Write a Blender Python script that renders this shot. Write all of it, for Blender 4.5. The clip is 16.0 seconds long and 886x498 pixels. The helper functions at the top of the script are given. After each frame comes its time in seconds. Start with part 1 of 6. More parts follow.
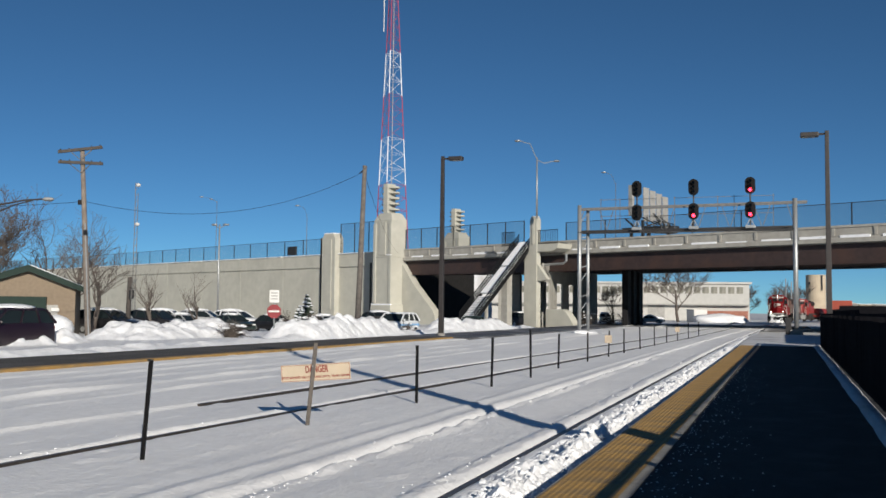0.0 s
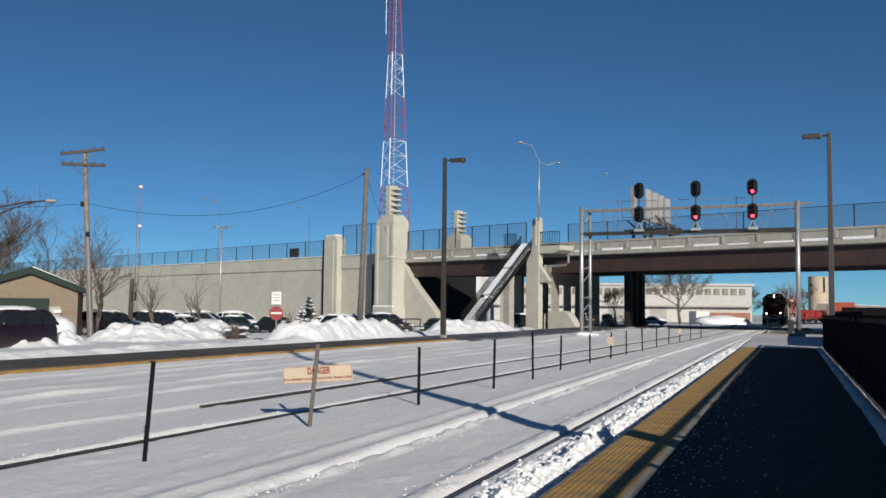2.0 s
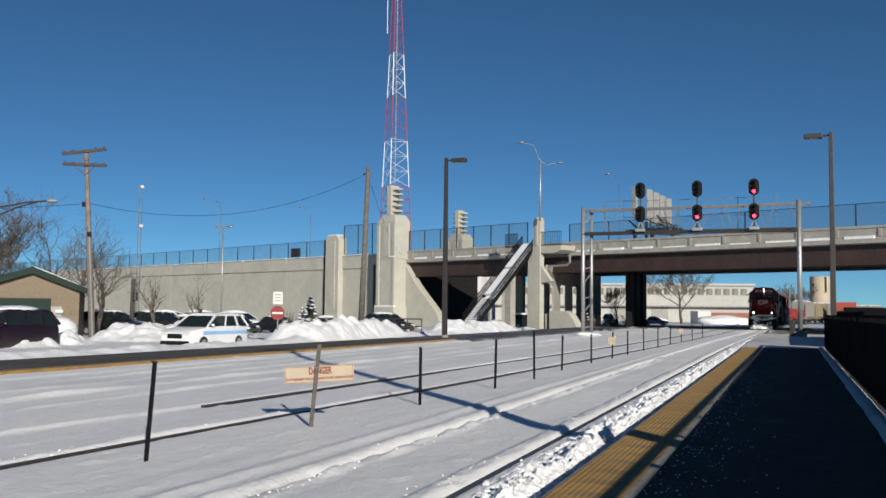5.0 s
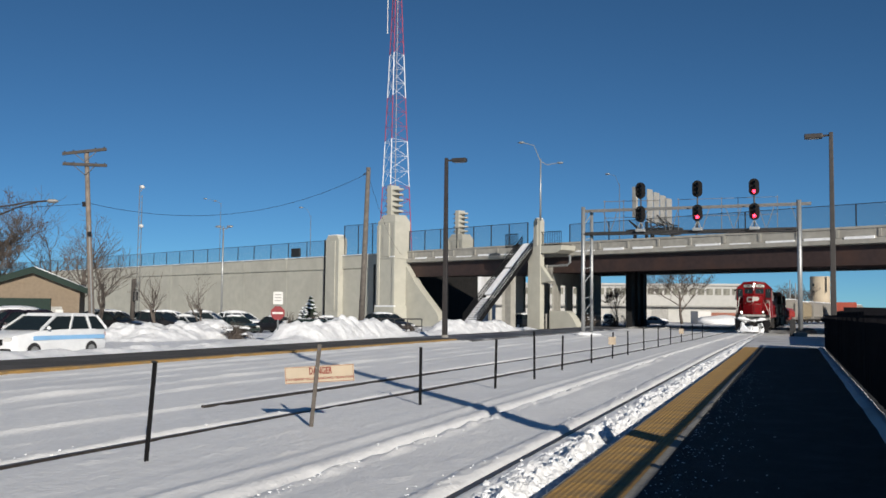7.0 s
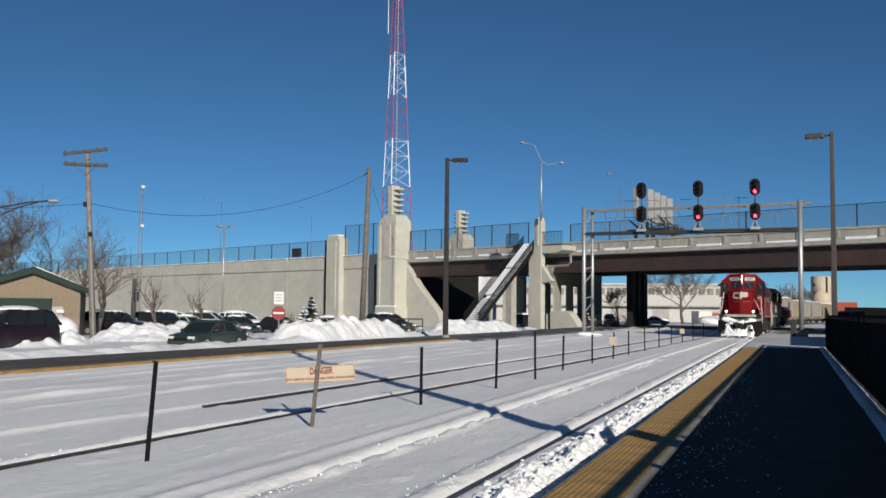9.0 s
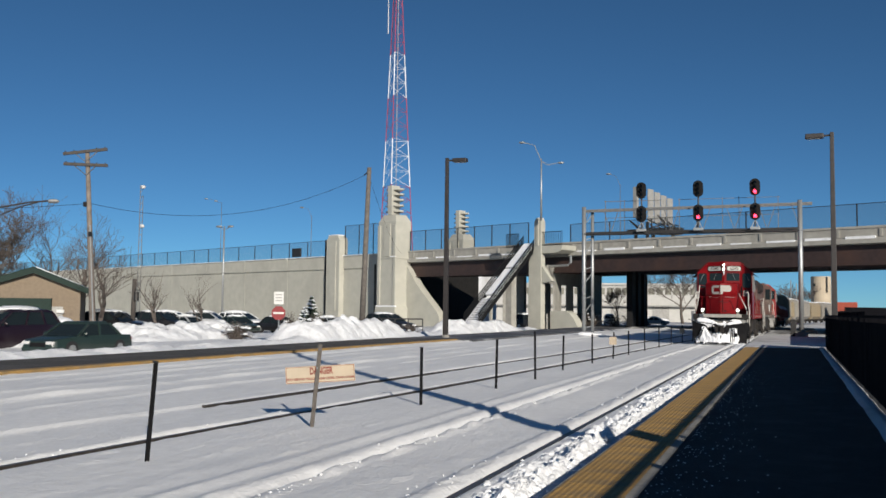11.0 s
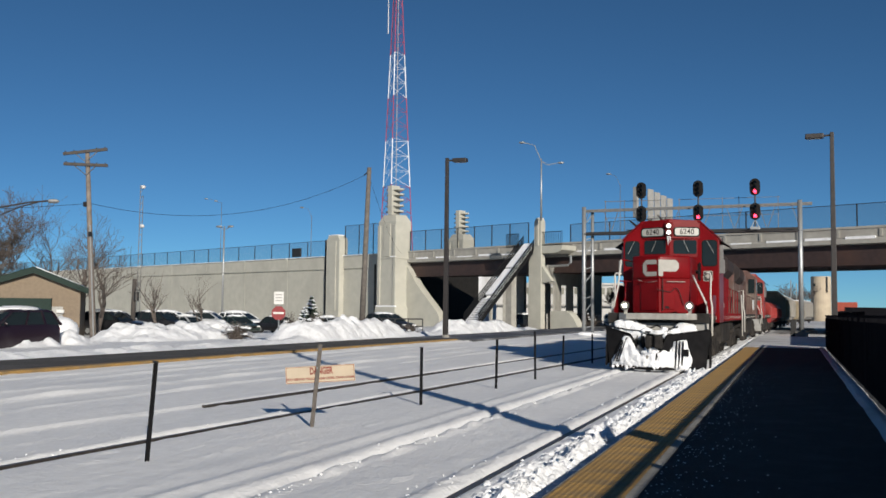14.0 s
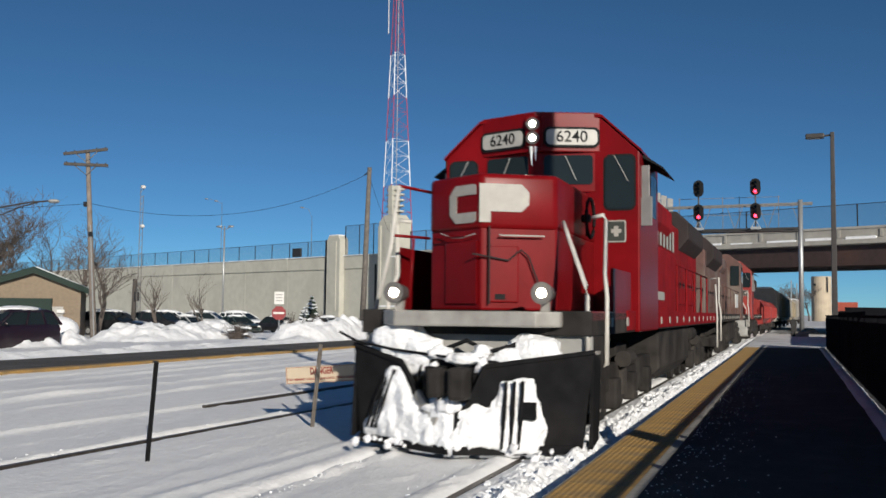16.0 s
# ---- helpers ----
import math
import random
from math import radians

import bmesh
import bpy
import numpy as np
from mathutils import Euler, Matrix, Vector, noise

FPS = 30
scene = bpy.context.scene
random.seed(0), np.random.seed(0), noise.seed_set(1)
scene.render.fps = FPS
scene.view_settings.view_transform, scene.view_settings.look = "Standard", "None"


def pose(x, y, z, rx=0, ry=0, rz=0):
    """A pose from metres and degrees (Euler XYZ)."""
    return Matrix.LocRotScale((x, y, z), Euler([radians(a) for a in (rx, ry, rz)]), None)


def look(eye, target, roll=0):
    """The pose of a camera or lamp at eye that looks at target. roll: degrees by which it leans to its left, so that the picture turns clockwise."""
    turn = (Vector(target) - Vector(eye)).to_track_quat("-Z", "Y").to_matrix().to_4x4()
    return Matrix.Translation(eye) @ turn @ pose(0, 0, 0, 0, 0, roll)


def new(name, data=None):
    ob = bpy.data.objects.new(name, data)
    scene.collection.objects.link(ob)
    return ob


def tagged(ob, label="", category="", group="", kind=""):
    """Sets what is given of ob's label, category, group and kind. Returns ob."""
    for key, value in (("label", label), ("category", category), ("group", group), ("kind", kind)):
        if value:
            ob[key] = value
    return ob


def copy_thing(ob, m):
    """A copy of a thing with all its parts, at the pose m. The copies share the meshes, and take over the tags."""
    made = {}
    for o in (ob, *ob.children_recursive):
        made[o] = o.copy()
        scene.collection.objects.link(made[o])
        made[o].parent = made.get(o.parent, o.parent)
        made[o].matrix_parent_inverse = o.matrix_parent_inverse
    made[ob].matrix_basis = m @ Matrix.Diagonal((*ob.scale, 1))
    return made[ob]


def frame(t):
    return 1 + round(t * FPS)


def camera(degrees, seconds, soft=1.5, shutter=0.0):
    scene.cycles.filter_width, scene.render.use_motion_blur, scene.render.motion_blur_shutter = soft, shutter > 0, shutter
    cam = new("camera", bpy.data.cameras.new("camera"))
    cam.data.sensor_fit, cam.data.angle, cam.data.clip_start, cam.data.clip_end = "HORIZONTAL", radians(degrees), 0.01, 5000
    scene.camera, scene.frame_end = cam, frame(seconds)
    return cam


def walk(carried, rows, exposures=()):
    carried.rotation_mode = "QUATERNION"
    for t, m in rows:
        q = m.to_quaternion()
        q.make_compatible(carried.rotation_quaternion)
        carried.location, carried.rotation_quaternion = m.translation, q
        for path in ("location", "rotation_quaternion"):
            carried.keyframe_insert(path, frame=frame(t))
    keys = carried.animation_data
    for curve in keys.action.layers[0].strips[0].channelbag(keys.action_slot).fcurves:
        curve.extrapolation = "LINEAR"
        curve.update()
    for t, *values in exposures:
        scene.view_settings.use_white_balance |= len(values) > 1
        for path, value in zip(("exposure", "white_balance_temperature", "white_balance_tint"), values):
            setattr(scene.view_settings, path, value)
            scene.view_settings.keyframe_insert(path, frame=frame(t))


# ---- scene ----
cam = camera(49.8, 16.0, soft=1.6, shutter=0.3)
EYE = (0.0, 0.0, 1.70)


def aim(yaw, pitch, roll):
    """Camera pose from its turn to the left of the track, its rise and its lean, in degrees."""
    a, p = radians(yaw), radians(pitch)
    way = Vector((-math.sin(a) * math.cos(p), math.cos(a) * math.cos(p), math.sin(p)))
    return look(EYE, Vector(EYE) + 50 * way, roll)


YAW, RISE, LEAN = 19.88, 3.74, 0.6
TURNS = ((0.0, -0.265, -0.10), (0.3, -0.235, -0.03), (0.7, -0.215, 0.0), (1.1, -0.18, 0.0), (1.6, -0.165, 0.01), (2.2, -0.125, 0.0),
         (3.0, -0.105, 0.0), (4.0, -0.075, 0.0), (6.4, -0.05, 0.0), (8.0, -0.025, 0.0), (9.0, 0.0, 0.0), (12.5, 0.0, 0.0), (15.4, 0.0, 0.0), (16.0, 0.02, 0.0))
walk(cam, [(t, aim(YAW + dy, RISE + dp, LEAN)) for t, dy, dp in TURNS], exposures=[(0, 0.0), (16, 0.0)])

# ---- light: a low winter sun behind the camera, clear sky ----
SUN_AZ, SUN_EL = 37.7, 18.2     # degrees the shadows lie to the left of the track; height
world = bpy.data.worlds.new("sky")
scene.world = world
world.use_nodes = True
wn = world.node_tree.nodes
sky = wn.new("ShaderNodeTexSky")
sky.sky_type, sky.sun_disc = "NISHITA", False
sky.sun_elevation, sky.sun_rotation = radians(SUN_EL), radians(180 - SUN_AZ)
sky.altitude, sky.air_density, sky.dust_density, sky.ozone_density = 3500, 0.75, 0.0, 4.0
tone = wn.new("ShaderNodeMixRGB")
tone.blend_type = "MULTIPLY"
tone.inputs["Fac"].default_value, tone.inputs["Color2"].default_value = 1.0, (0.625, 0.935, 0.955, 1)
wn["Background"].inputs["Strength"].default_value = 0.070
world.node_tree.links.new(sky.outputs[0], tone.inputs["Color1"])
world.node_tree.links.new(tone.outputs[0], wn["Background"].inputs["Color"])
sun = new("sun", bpy.data.lights.new("sun", "SUN"))
sun.data.energy, sun.data.angle, sun.data.color = 5.2, radians(0.53), (1.0, 0.93, 0.82)
_a, _e = radians(SUN_AZ), radians(SUN_EL)
sun.matrix_world = look((0, 0, 60), Vector((0, 0, 60)) + Vector((-math.sin(_a) * math.cos(_e), math.cos(_a) * math.cos(_e), -math.sin(_e))))


# ---- materials ----
def mat(name, color, rough=0.7, metal=0.0, vary=0.15, scale=6.0, bump=0.0, bump_scale=40.0, tint=None, tint_scale=0.8,
        tint_mix=0.5, emit=None, power=0.0, alpha=None, spec=0.5, piece=0.0):
    """A procedural surface: base colour broken up at two scales, stains of a second colour, fine relief."""
    m = bpy.data.materials.new(name)
    m.use_nodes = True
    nt = m.node_tree
    n, link = nt.nodes, nt.links.new
    p = n["Principled BSDF"]
    p.inputs["Roughness"].default_value, p.inputs["Metallic"].default_value = rough, metal
    p.inputs["Specular IOR Level"].default_value = spec
    co = n.new("ShaderNodeTexCoord")
    fine = n.new("ShaderNodeTexNoise")
    fine.inputs["Scale"].default_value, fine.inputs["Detail"].default_value = scale, 6
    link(co.outputs["Object"], fine.inputs["Vector"])
    ramp = n.new("ShaderNodeMapRange")
    ramp.inputs["From Min"].default_value, ramp.inputs["From Max"].default_value = 0.3, 0.7
    ramp.inputs["To Min"].default_value, ramp.inputs["To Max"].default_value = 1 - vary, 1 + vary
    link(fine.outputs["Fac"], ramp.inputs["Value"])
    hsv = n.new("ShaderNodeHueSaturation")
    hsv.inputs["Color"].default_value = (*color, 1)
    link(ramp.outputs[0], hsv.inputs["Value"])
    out = hsv.outputs[0]
    if tint:
        big = n.new("ShaderNodeTexNoise")
        big.inputs["Scale"].default_value, big.inputs["Detail"].default_value = tint_scale, 5
        link(co.outputs["Object"], big.inputs["Vector"])
        sel = n.new("ShaderNodeMapRange")
        sel.inputs["From Min"].default_value, sel.inputs["From Max"].default_value = 0.48, 0.68
        sel.inputs["To Max"].default_value = tint_mix
        link(big.outputs["Fac"], sel.inputs["Value"])
        mix = n.new("ShaderNodeMixRGB")
        mix.inputs["Color2"].default_value = (*tint, 1)
        link(sel.outputs[0], mix.inputs["Fac"])
        link(out, mix.inputs["Color1"])
        out = mix.outputs[0]
    if piece:
        info = n.new("ShaderNodeObjectInfo")
        r2 = n.new("ShaderNodeMapRange")
        r2.inputs["To Min"].default_value, r2.inputs["To Max"].default_value = 1 - piece, 1 + piece
        link(info.outputs["Random"], r2.inputs["Value"])
        h2 = n.new("ShaderNodeHueSaturation")
        link(out, h2.inputs["Color"])
        link(r2.outputs[0], h2.inputs["Value"])
        out = h2.outputs[0]
    link(out, p.inputs["Base Color"])
    if bump:
        bt = n.new("ShaderNodeTexNoise")
        bt.inputs["Scale"].default_value, bt.inputs["Detail"].default_value = bump_scale, 6
        link(co.outputs["Object"], bt.inputs["Vector"])
        b = n.new("ShaderNodeBump")
        b.inputs["Strength"].default_value, b.inputs["Distance"].default_value = min(1, bump), 0.05
        link(bt.outputs["Fac"], b.inputs["Height"])
        link(b.outputs[0], p.inputs["Normal"])
    if emit:
        p.inputs["Emission Color"].default_value, p.inputs["Emission Strength"].default_value = (*emit, 1), power
    if alpha is not None:
        p.inputs["Alpha"].default_value = alpha
    return m


SNOW = mat("snow", (0.83, 0.83, 0.83), 0.6, vary=0.05, scale=5, bump=0.34, bump_scale=16, tint=(0.74, 0.74, 0.75), tint_scale=0.35, tint_mix=0.6, spec=0.3)
SNOW_LUMP = mat("lumpy_snow", (0.82, 0.83, 0.85), 0.6, vary=0.06, scale=8, bump=0.8, bump_scale=14, tint=(0.6, 0.6, 0.6), tint_scale=3, tint_mix=0.4, spec=0.3)
SNOW_DIRTY = mat("trodden_snow", (0.62, 0.63, 0.65), 0.7, vary=0.12, scale=2, bump=0.6, bump_scale=9, tint=(0.36, 0.35, 0.34), tint_scale=0.5, tint_mix=0.7, spec=0.3)
ASPHALT = mat("asphalt", (0.022, 0.0225, 0.024), 0.9, vary=0.6, scale=24, bump=0.8, bump_scale=90, tint=(0.062, 0.062, 0.062), tint_scale=2.2, tint_mix=0.6)
ROAD = mat("wet_road", (0.06, 0.06, 0.065), 0.6, vary=0.3, scale=6, bump=0.3, bump_scale=60, tint=(0.4, 0.41, 0.43), tint_scale=0.35, tint_mix=0.7)
FAR_ASPHALT = mat("old_grey_asphalt", (0.05, 0.046, 0.042), 0.9, vary=0.3, scale=4, bump=0.3, bump_scale=40, tint=(0.10, 0.095, 0.09), tint_scale=0.6, tint_mix=0.7)
PANE_DULL = mat("dull_factory_pane", (0.20, 0.195, 0.16), 0.5, vary=0.5, scale=0.9)
YELLOW = mat("tactile_yellow", (0.33, 0.20, 0.062), 0.7, vary=0.18, scale=14, tint=(0.20, 0.14, 0.07), tint_scale=1.6, tint_mix=0.95, piece=0.1)
CONCRETE = mat("concrete", (0.42, 0.41, 0.355), 0.85, vary=0.07, scale=0.9, bump=0.12, bump_scale=12, tint=(0.33, 0.32, 0.28), tint_scale=0.22, tint_mix=0.6)
CONCRETE_OLD = mat("weathered_concrete", (0.315, 0.305, 0.275), 0.9, vary=0.14, scale=1.5, bump=0.2, bump_scale=25, tint=(0.25, 0.235, 0.21), tint_scale=0.5, tint_mix=0.6)
KERB = mat("kerb_concrete", (0.26, 0.25, 0.23), 0.85, vary=0.2, scale=9, bump=0.3, bump_scale=60, tint=(0.15, 0.14, 0.13), tint_scale=1.5)
GIRDER = mat("rusty_brown_paint", (0.036, 0.022, 0.020), 0.6, vary=0.25, scale=2, tint=(0.065, 0.033, 0.023), tint_scale=0.4, tint_mix=0.6)
STEEL_DARK = mat("dark_steel", (0.025, 0.024, 0.024), 0.5, 0.2, vary=0.3, scale=8)
BLACK = mat("black_paint", (0.010, 0.010, 0.011), 0.7, vary=0.3, scale=10, spec=0.15)
BRONZE = mat("bronze_paint", (0.028, 0.024, 0.023), 0.55, 0.1, vary=0.2, scale=5)
GALV = mat("galvanised_steel", (0.36, 0.37, 0.37), 0.45, 0.6, vary=0.12, scale=6)
GANTRY = mat("dull_gantry_steel", (0.15, 0.15, 0.148), 0.6, 0.3, vary=0.2, scale=5)
RAIL = mat("rail_steel", (0.10, 0.085, 0.075), 0.45, 0.7, vary=0.3, scale=10)
RED = mat("red_loco_paint", (0.152, 0.004, 0.006), 0.32, vary=0.16, scale=2.5, spec=0.12, tint=(0.12, 0.005, 0.007), tint_scale=0.7, tint_mix=0.5)
RED_SIDE = mat("grimy_red_loco_paint", (0.20, 0.007, 0.010), 0.75, vary=0.25, scale=2.0, spec=0.1, tint=(0.11, 0.008, 0.009), tint_scale=0.6, tint_mix=0.6)
RED_DULL = mat("weathered_red_paint", (0.25, 0.018, 0.014), 0.55, vary=0.2, scale=2, tint=(0.22, 0.05, 0.035), tint_scale=0.6, tint_mix=0.6)
WHITE = mat("white_paint", (0.58, 0.57, 0.55), 0.45, vary=0.06, scale=8, tint=(0.45, 0.44, 0.41), tint_scale=2, tint_mix=0.4)
GREY = mat("grey_paint", (0.30, 0.295, 0.28), 0.55, vary=0.15, scale=4, tint=(0.2, 0.19, 0.175), tint_scale=1, tint_mix=0.6)
GLASS_DARK = mat("dark_window_glass", (0.014, 0.02, 0.022), 0.10, vary=0.05, scale=2, spec=0.2)
WOOD_POLE = mat("weathered_pole_wood", (0.19, 0.16, 0.135), 0.85, vary=0.25, scale=5, bump=0.4, bump_scale=18, tint=(0.15, 0.115, 0.09), tint_scale=0.7)
BARK = mat("bare_bark", (0.10, 0.082, 0.07), 0.9, vary=0.25, scale=4)
LIGHT_ON = mat("lit_headlight", (0.9, 0.9, 0.85), 0.3, emit=(1.0, 0.88, 0.70), power=45.0)
LIGHT_RED = mat("lit_red_lens", (0.5, 0.02, 0.03), 0.3, emit=(1.0, 0.03, 0.07), power=9.0)
FENCE_BLACK = mat("matt_black_steel", (0.008, 0.008, 0.010), 1.0, vary=0.3, scale=8, spec=0.02)
# concrete with the shade below the deck put into its near-black colour
SHADED_CONCRETE = mat("shaded_concrete", (0.022, 0.021, 0.02), 0.95, vary=0.2, scale=1.5, spec=0.1)
ARM_WOOD = mat("tarred_crossarm_wood", (0.06, 0.052, 0.047), 0.9, vary=0.25, scale=6)
POLE_GREY = mat("old_grey_wood", (0.125, 0.11, 0.097), 0.9, vary=0.25, scale=5, bump=0.3, bump_scale=18)
RUBBER = mat("tyre_rubber", (0.02, 0.02, 0.021), 0.8, vary=0.2, scale=10)


# ---- mesh helpers ----
class Geo:
    """Collects plain solids into one mesh."""

    def __init__(self):
        self.v, self.f = [], []

    def add(self, vs, fs):
        k = len(self.v)
        self.v += [tuple(v) for v in vs]
        self.f += [tuple(i + k for i in f) for f in fs]
        return self

    def box(self, x0, x1, y0, y1, z0, z1, m=None):
        vs = [Vector((x, y, z)) for z in (z0, z1) for y in (y0, y1) for x in (x0, x1)]
        if m:
            vs = [m @ v for v in vs]
        return self.add(vs, [(0, 2, 3, 1), (4, 5, 7, 6), (0, 1, 5, 4), (2, 6, 7, 3), (0, 4, 6, 2), (1, 3, 7, 5)])

    def tube(self, pts, r, n=8, caps=True):
        """A round bar along points; r is one radius or one for each point."""
        pts = [Vector(p) for p in pts]
        rs = r if isinstance(r, (list, tuple)) else [r] * len(pts)
        vs, fs = [], []
        for i, p in enumerate(pts):
            d = (pts[min(i + 1, len(pts) - 1)] - pts[max(i - 1, 0)]).normalized()
            a = d.cross(Vector((0, 0, 1)) if abs(d.z) < 0.9 else Vector((0, 1, 0))).normalized()
            b = d.cross(a)
            vs += [p + rs[i] * (math.cos(2 * math.pi * k / n) * a + math.sin(2 * math.pi * k / n) * b) for k in range(n)]
        for i in range(len(pts) - 1):
            fs += [(i * n + k, i * n + (k + 1) % n, (i + 1) * n + (k + 1) % n, (i + 1) * n + k) for k in range(n)]
        if caps:
            fs += [tuple(range(n))[::-1], tuple((len(pts) - 1) * n + k for k in range(n))]
        return self.add(vs, fs)

    def beam(self, p0, p1, w, h):
        """A square bar from p0 to p1."""
        p0, p1 = Vector(p0), Vector(p1)
        d = (p1 - p0).normalized()
        a = d.cross(Vector((0, 0, 1)) if abs(d.z) < 0.95 else Vector((0, 1, 0))).normalized() * (w / 2)
        b = d.cross(a).normalized() * (h / 2)
        vs = [p + s * a + q * b for p in (p0, p1) for s, q in ((-1, -1), (1, -1), (1, 1), (-1, 1))]
        return self.add(vs, [(3, 2, 1, 0), (4, 5, 6, 7), (0, 1, 5, 4), (1, 2, 6, 5), (2, 3, 7, 6), (3, 0, 4, 7)])

    def prism(self, prof, axis, a, b):
        """A closed outline swept along x, y or z from a to b."""
        def at(p, q):
            return {"x": (q, p[0], p[1]), "y": (p[0], q, p[1]), "z": (p[0], p[1], q)}[axis]
        n = len(prof)
        vs = [at(p, a) for p in prof] + [at(p, b) for p in prof]
        return self.add(vs, [tuple(range(n)), tuple(range(2 * n - 1, n - 1, -1))] + [(i, n + i, n + (i + 1) % n, (i + 1) % n) for i in range(n)])

    def loft(self, rings, caps=True):
        n = len(rings[0])
        vs = [p for r in rings for p in r]
        fs = [(i * n + k, i * n + (k + 1) % n, (i + 1) * n + (k + 1) % n, (i + 1) * n + k) for i in range(len(rings) - 1) for k in range(n)]
        if caps:
            fs += [tuple(range(n))[::-1], tuple((len(rings) - 1) * n + k for k in range(n))]
        return self.add(vs, fs)

    def lump(self, c, r, seed=0, rough=0.35, n=2):
        """An uneven clod: a small ball pushed about by noise."""
        bm = bmesh.new()
        bmesh.ops.create_icosphere(bm, subdivisions=n, radius=1)
        off = Vector((seed * 1.7, seed * 0.9, seed * 2.3))
        vs = [Vector(c) + Vector((v.co.x * r[0], v.co.y * r[1], v.co.z * r[2])) * (1 + rough * (noise.noise(v.co * 1.6 + off) + 0.35 * noise.noise(v.co * 4.5 + off))) for v in bm.verts]
        fs = [tuple(v.index for v in f.verts) for f in bm.faces]
        bm.free()
        return self.add(vs, fs)

    def mesh(self, name, material, bevel=0.0, smooth=False):
        me = bpy.data.meshes.new(name)
        me.from_pydata(self.v, [], self.f)
        bm = bmesh.new()
        bm.from_mesh(me)
        bmesh.ops.recalc_face_normals(bm, faces=bm.faces)
        if bevel:
            bmesh.ops.bevel(bm, geom=[e for e in bm.edges if e.is_manifold and e.calc_face_angle(0) > 0.5], offset=bevel, segments=2, affect="EDGES", profile=0.6)
        for f in bm.faces:
            f.smooth = smooth
        bm.to_mesh(me)
        bm.free()
        me.materials.append(material)
        return me


def part(name, geo, material, parent, label="", bevel=0.0, smooth=False, at=None):
    """ONE mesh object under a thing or a part."""
    ob = new(name, geo.mesh(name, material, bevel, smooth) if isinstance(geo, Geo) else geo)
    ob.parent = parent
    if at:
        ob.matrix_basis = at
    return tagged(ob, label) if label else ob


def thing(name, label, category, m=None, group="", kind=""):
    ob = new(name)
    ob.empty_display_size = 0.2
    if m:
        ob.matrix_basis = m
    return tagged(ob, label, category, group, kind)


def solid(name, geo, material, label, category="", bevel=0.0, smooth=False, m=None, group="", kind=""):
    """A thing that is one mesh."""
    ob = new(name, geo.mesh(name, material, bevel, smooth))
    if m:
        ob.matrix_basis = m
    return tagged(ob, label, category, group, kind)


def text(name, words, size, material, parent, m, depth=0.01, bold=0.0, label=""):
    """Flat lettering in the built-in font, as a mesh."""
    cu = bpy.data.curves.new(name, "FONT")
    cu.body, cu.size, cu.extrude, cu.offset, cu.align_x, cu.align_y = words, size, depth, bold, "CENTER", "CENTER"
    tmp = bpy.data.objects.new(name, cu)
    me = bpy.data.meshes.new_from_object(tmp)
    bpy.data.objects.remove(tmp)
    me.materials.clear()
    me.materials.append(material)
    return part(name, me, None, parent, label, at=m)


# ---- the line of the railway ----
TRACK = -3.7


def bend(y):
    """How far the track swings to the right of its straight line at y."""
    k = max(0.0, y - 60)
    return min(max(0.0, y - 40), 20.0) ** 2 / 2857 + 0.014 * k + k * k / 12000 + max(0.0, y - 170) ** 2 / 900


def on_track(y):
    s = bend(y + 0.5) - bend(y - 0.5)
    return pose(TRACK + bend(y), y, 0, 0, 0, -math.degrees(math.atan(s)))


# ---- the large structure ----
def second_line(y):
    """Where the near rail of the second track runs; it closes in on the first."""
    return -8.0 + 0.039 * (y - 8.3) - 0.00022 * max(0.0, y - 30) ** 2


def wave(x, y, z=0.0):
    return noise.noise(Vector((x, y, z)))


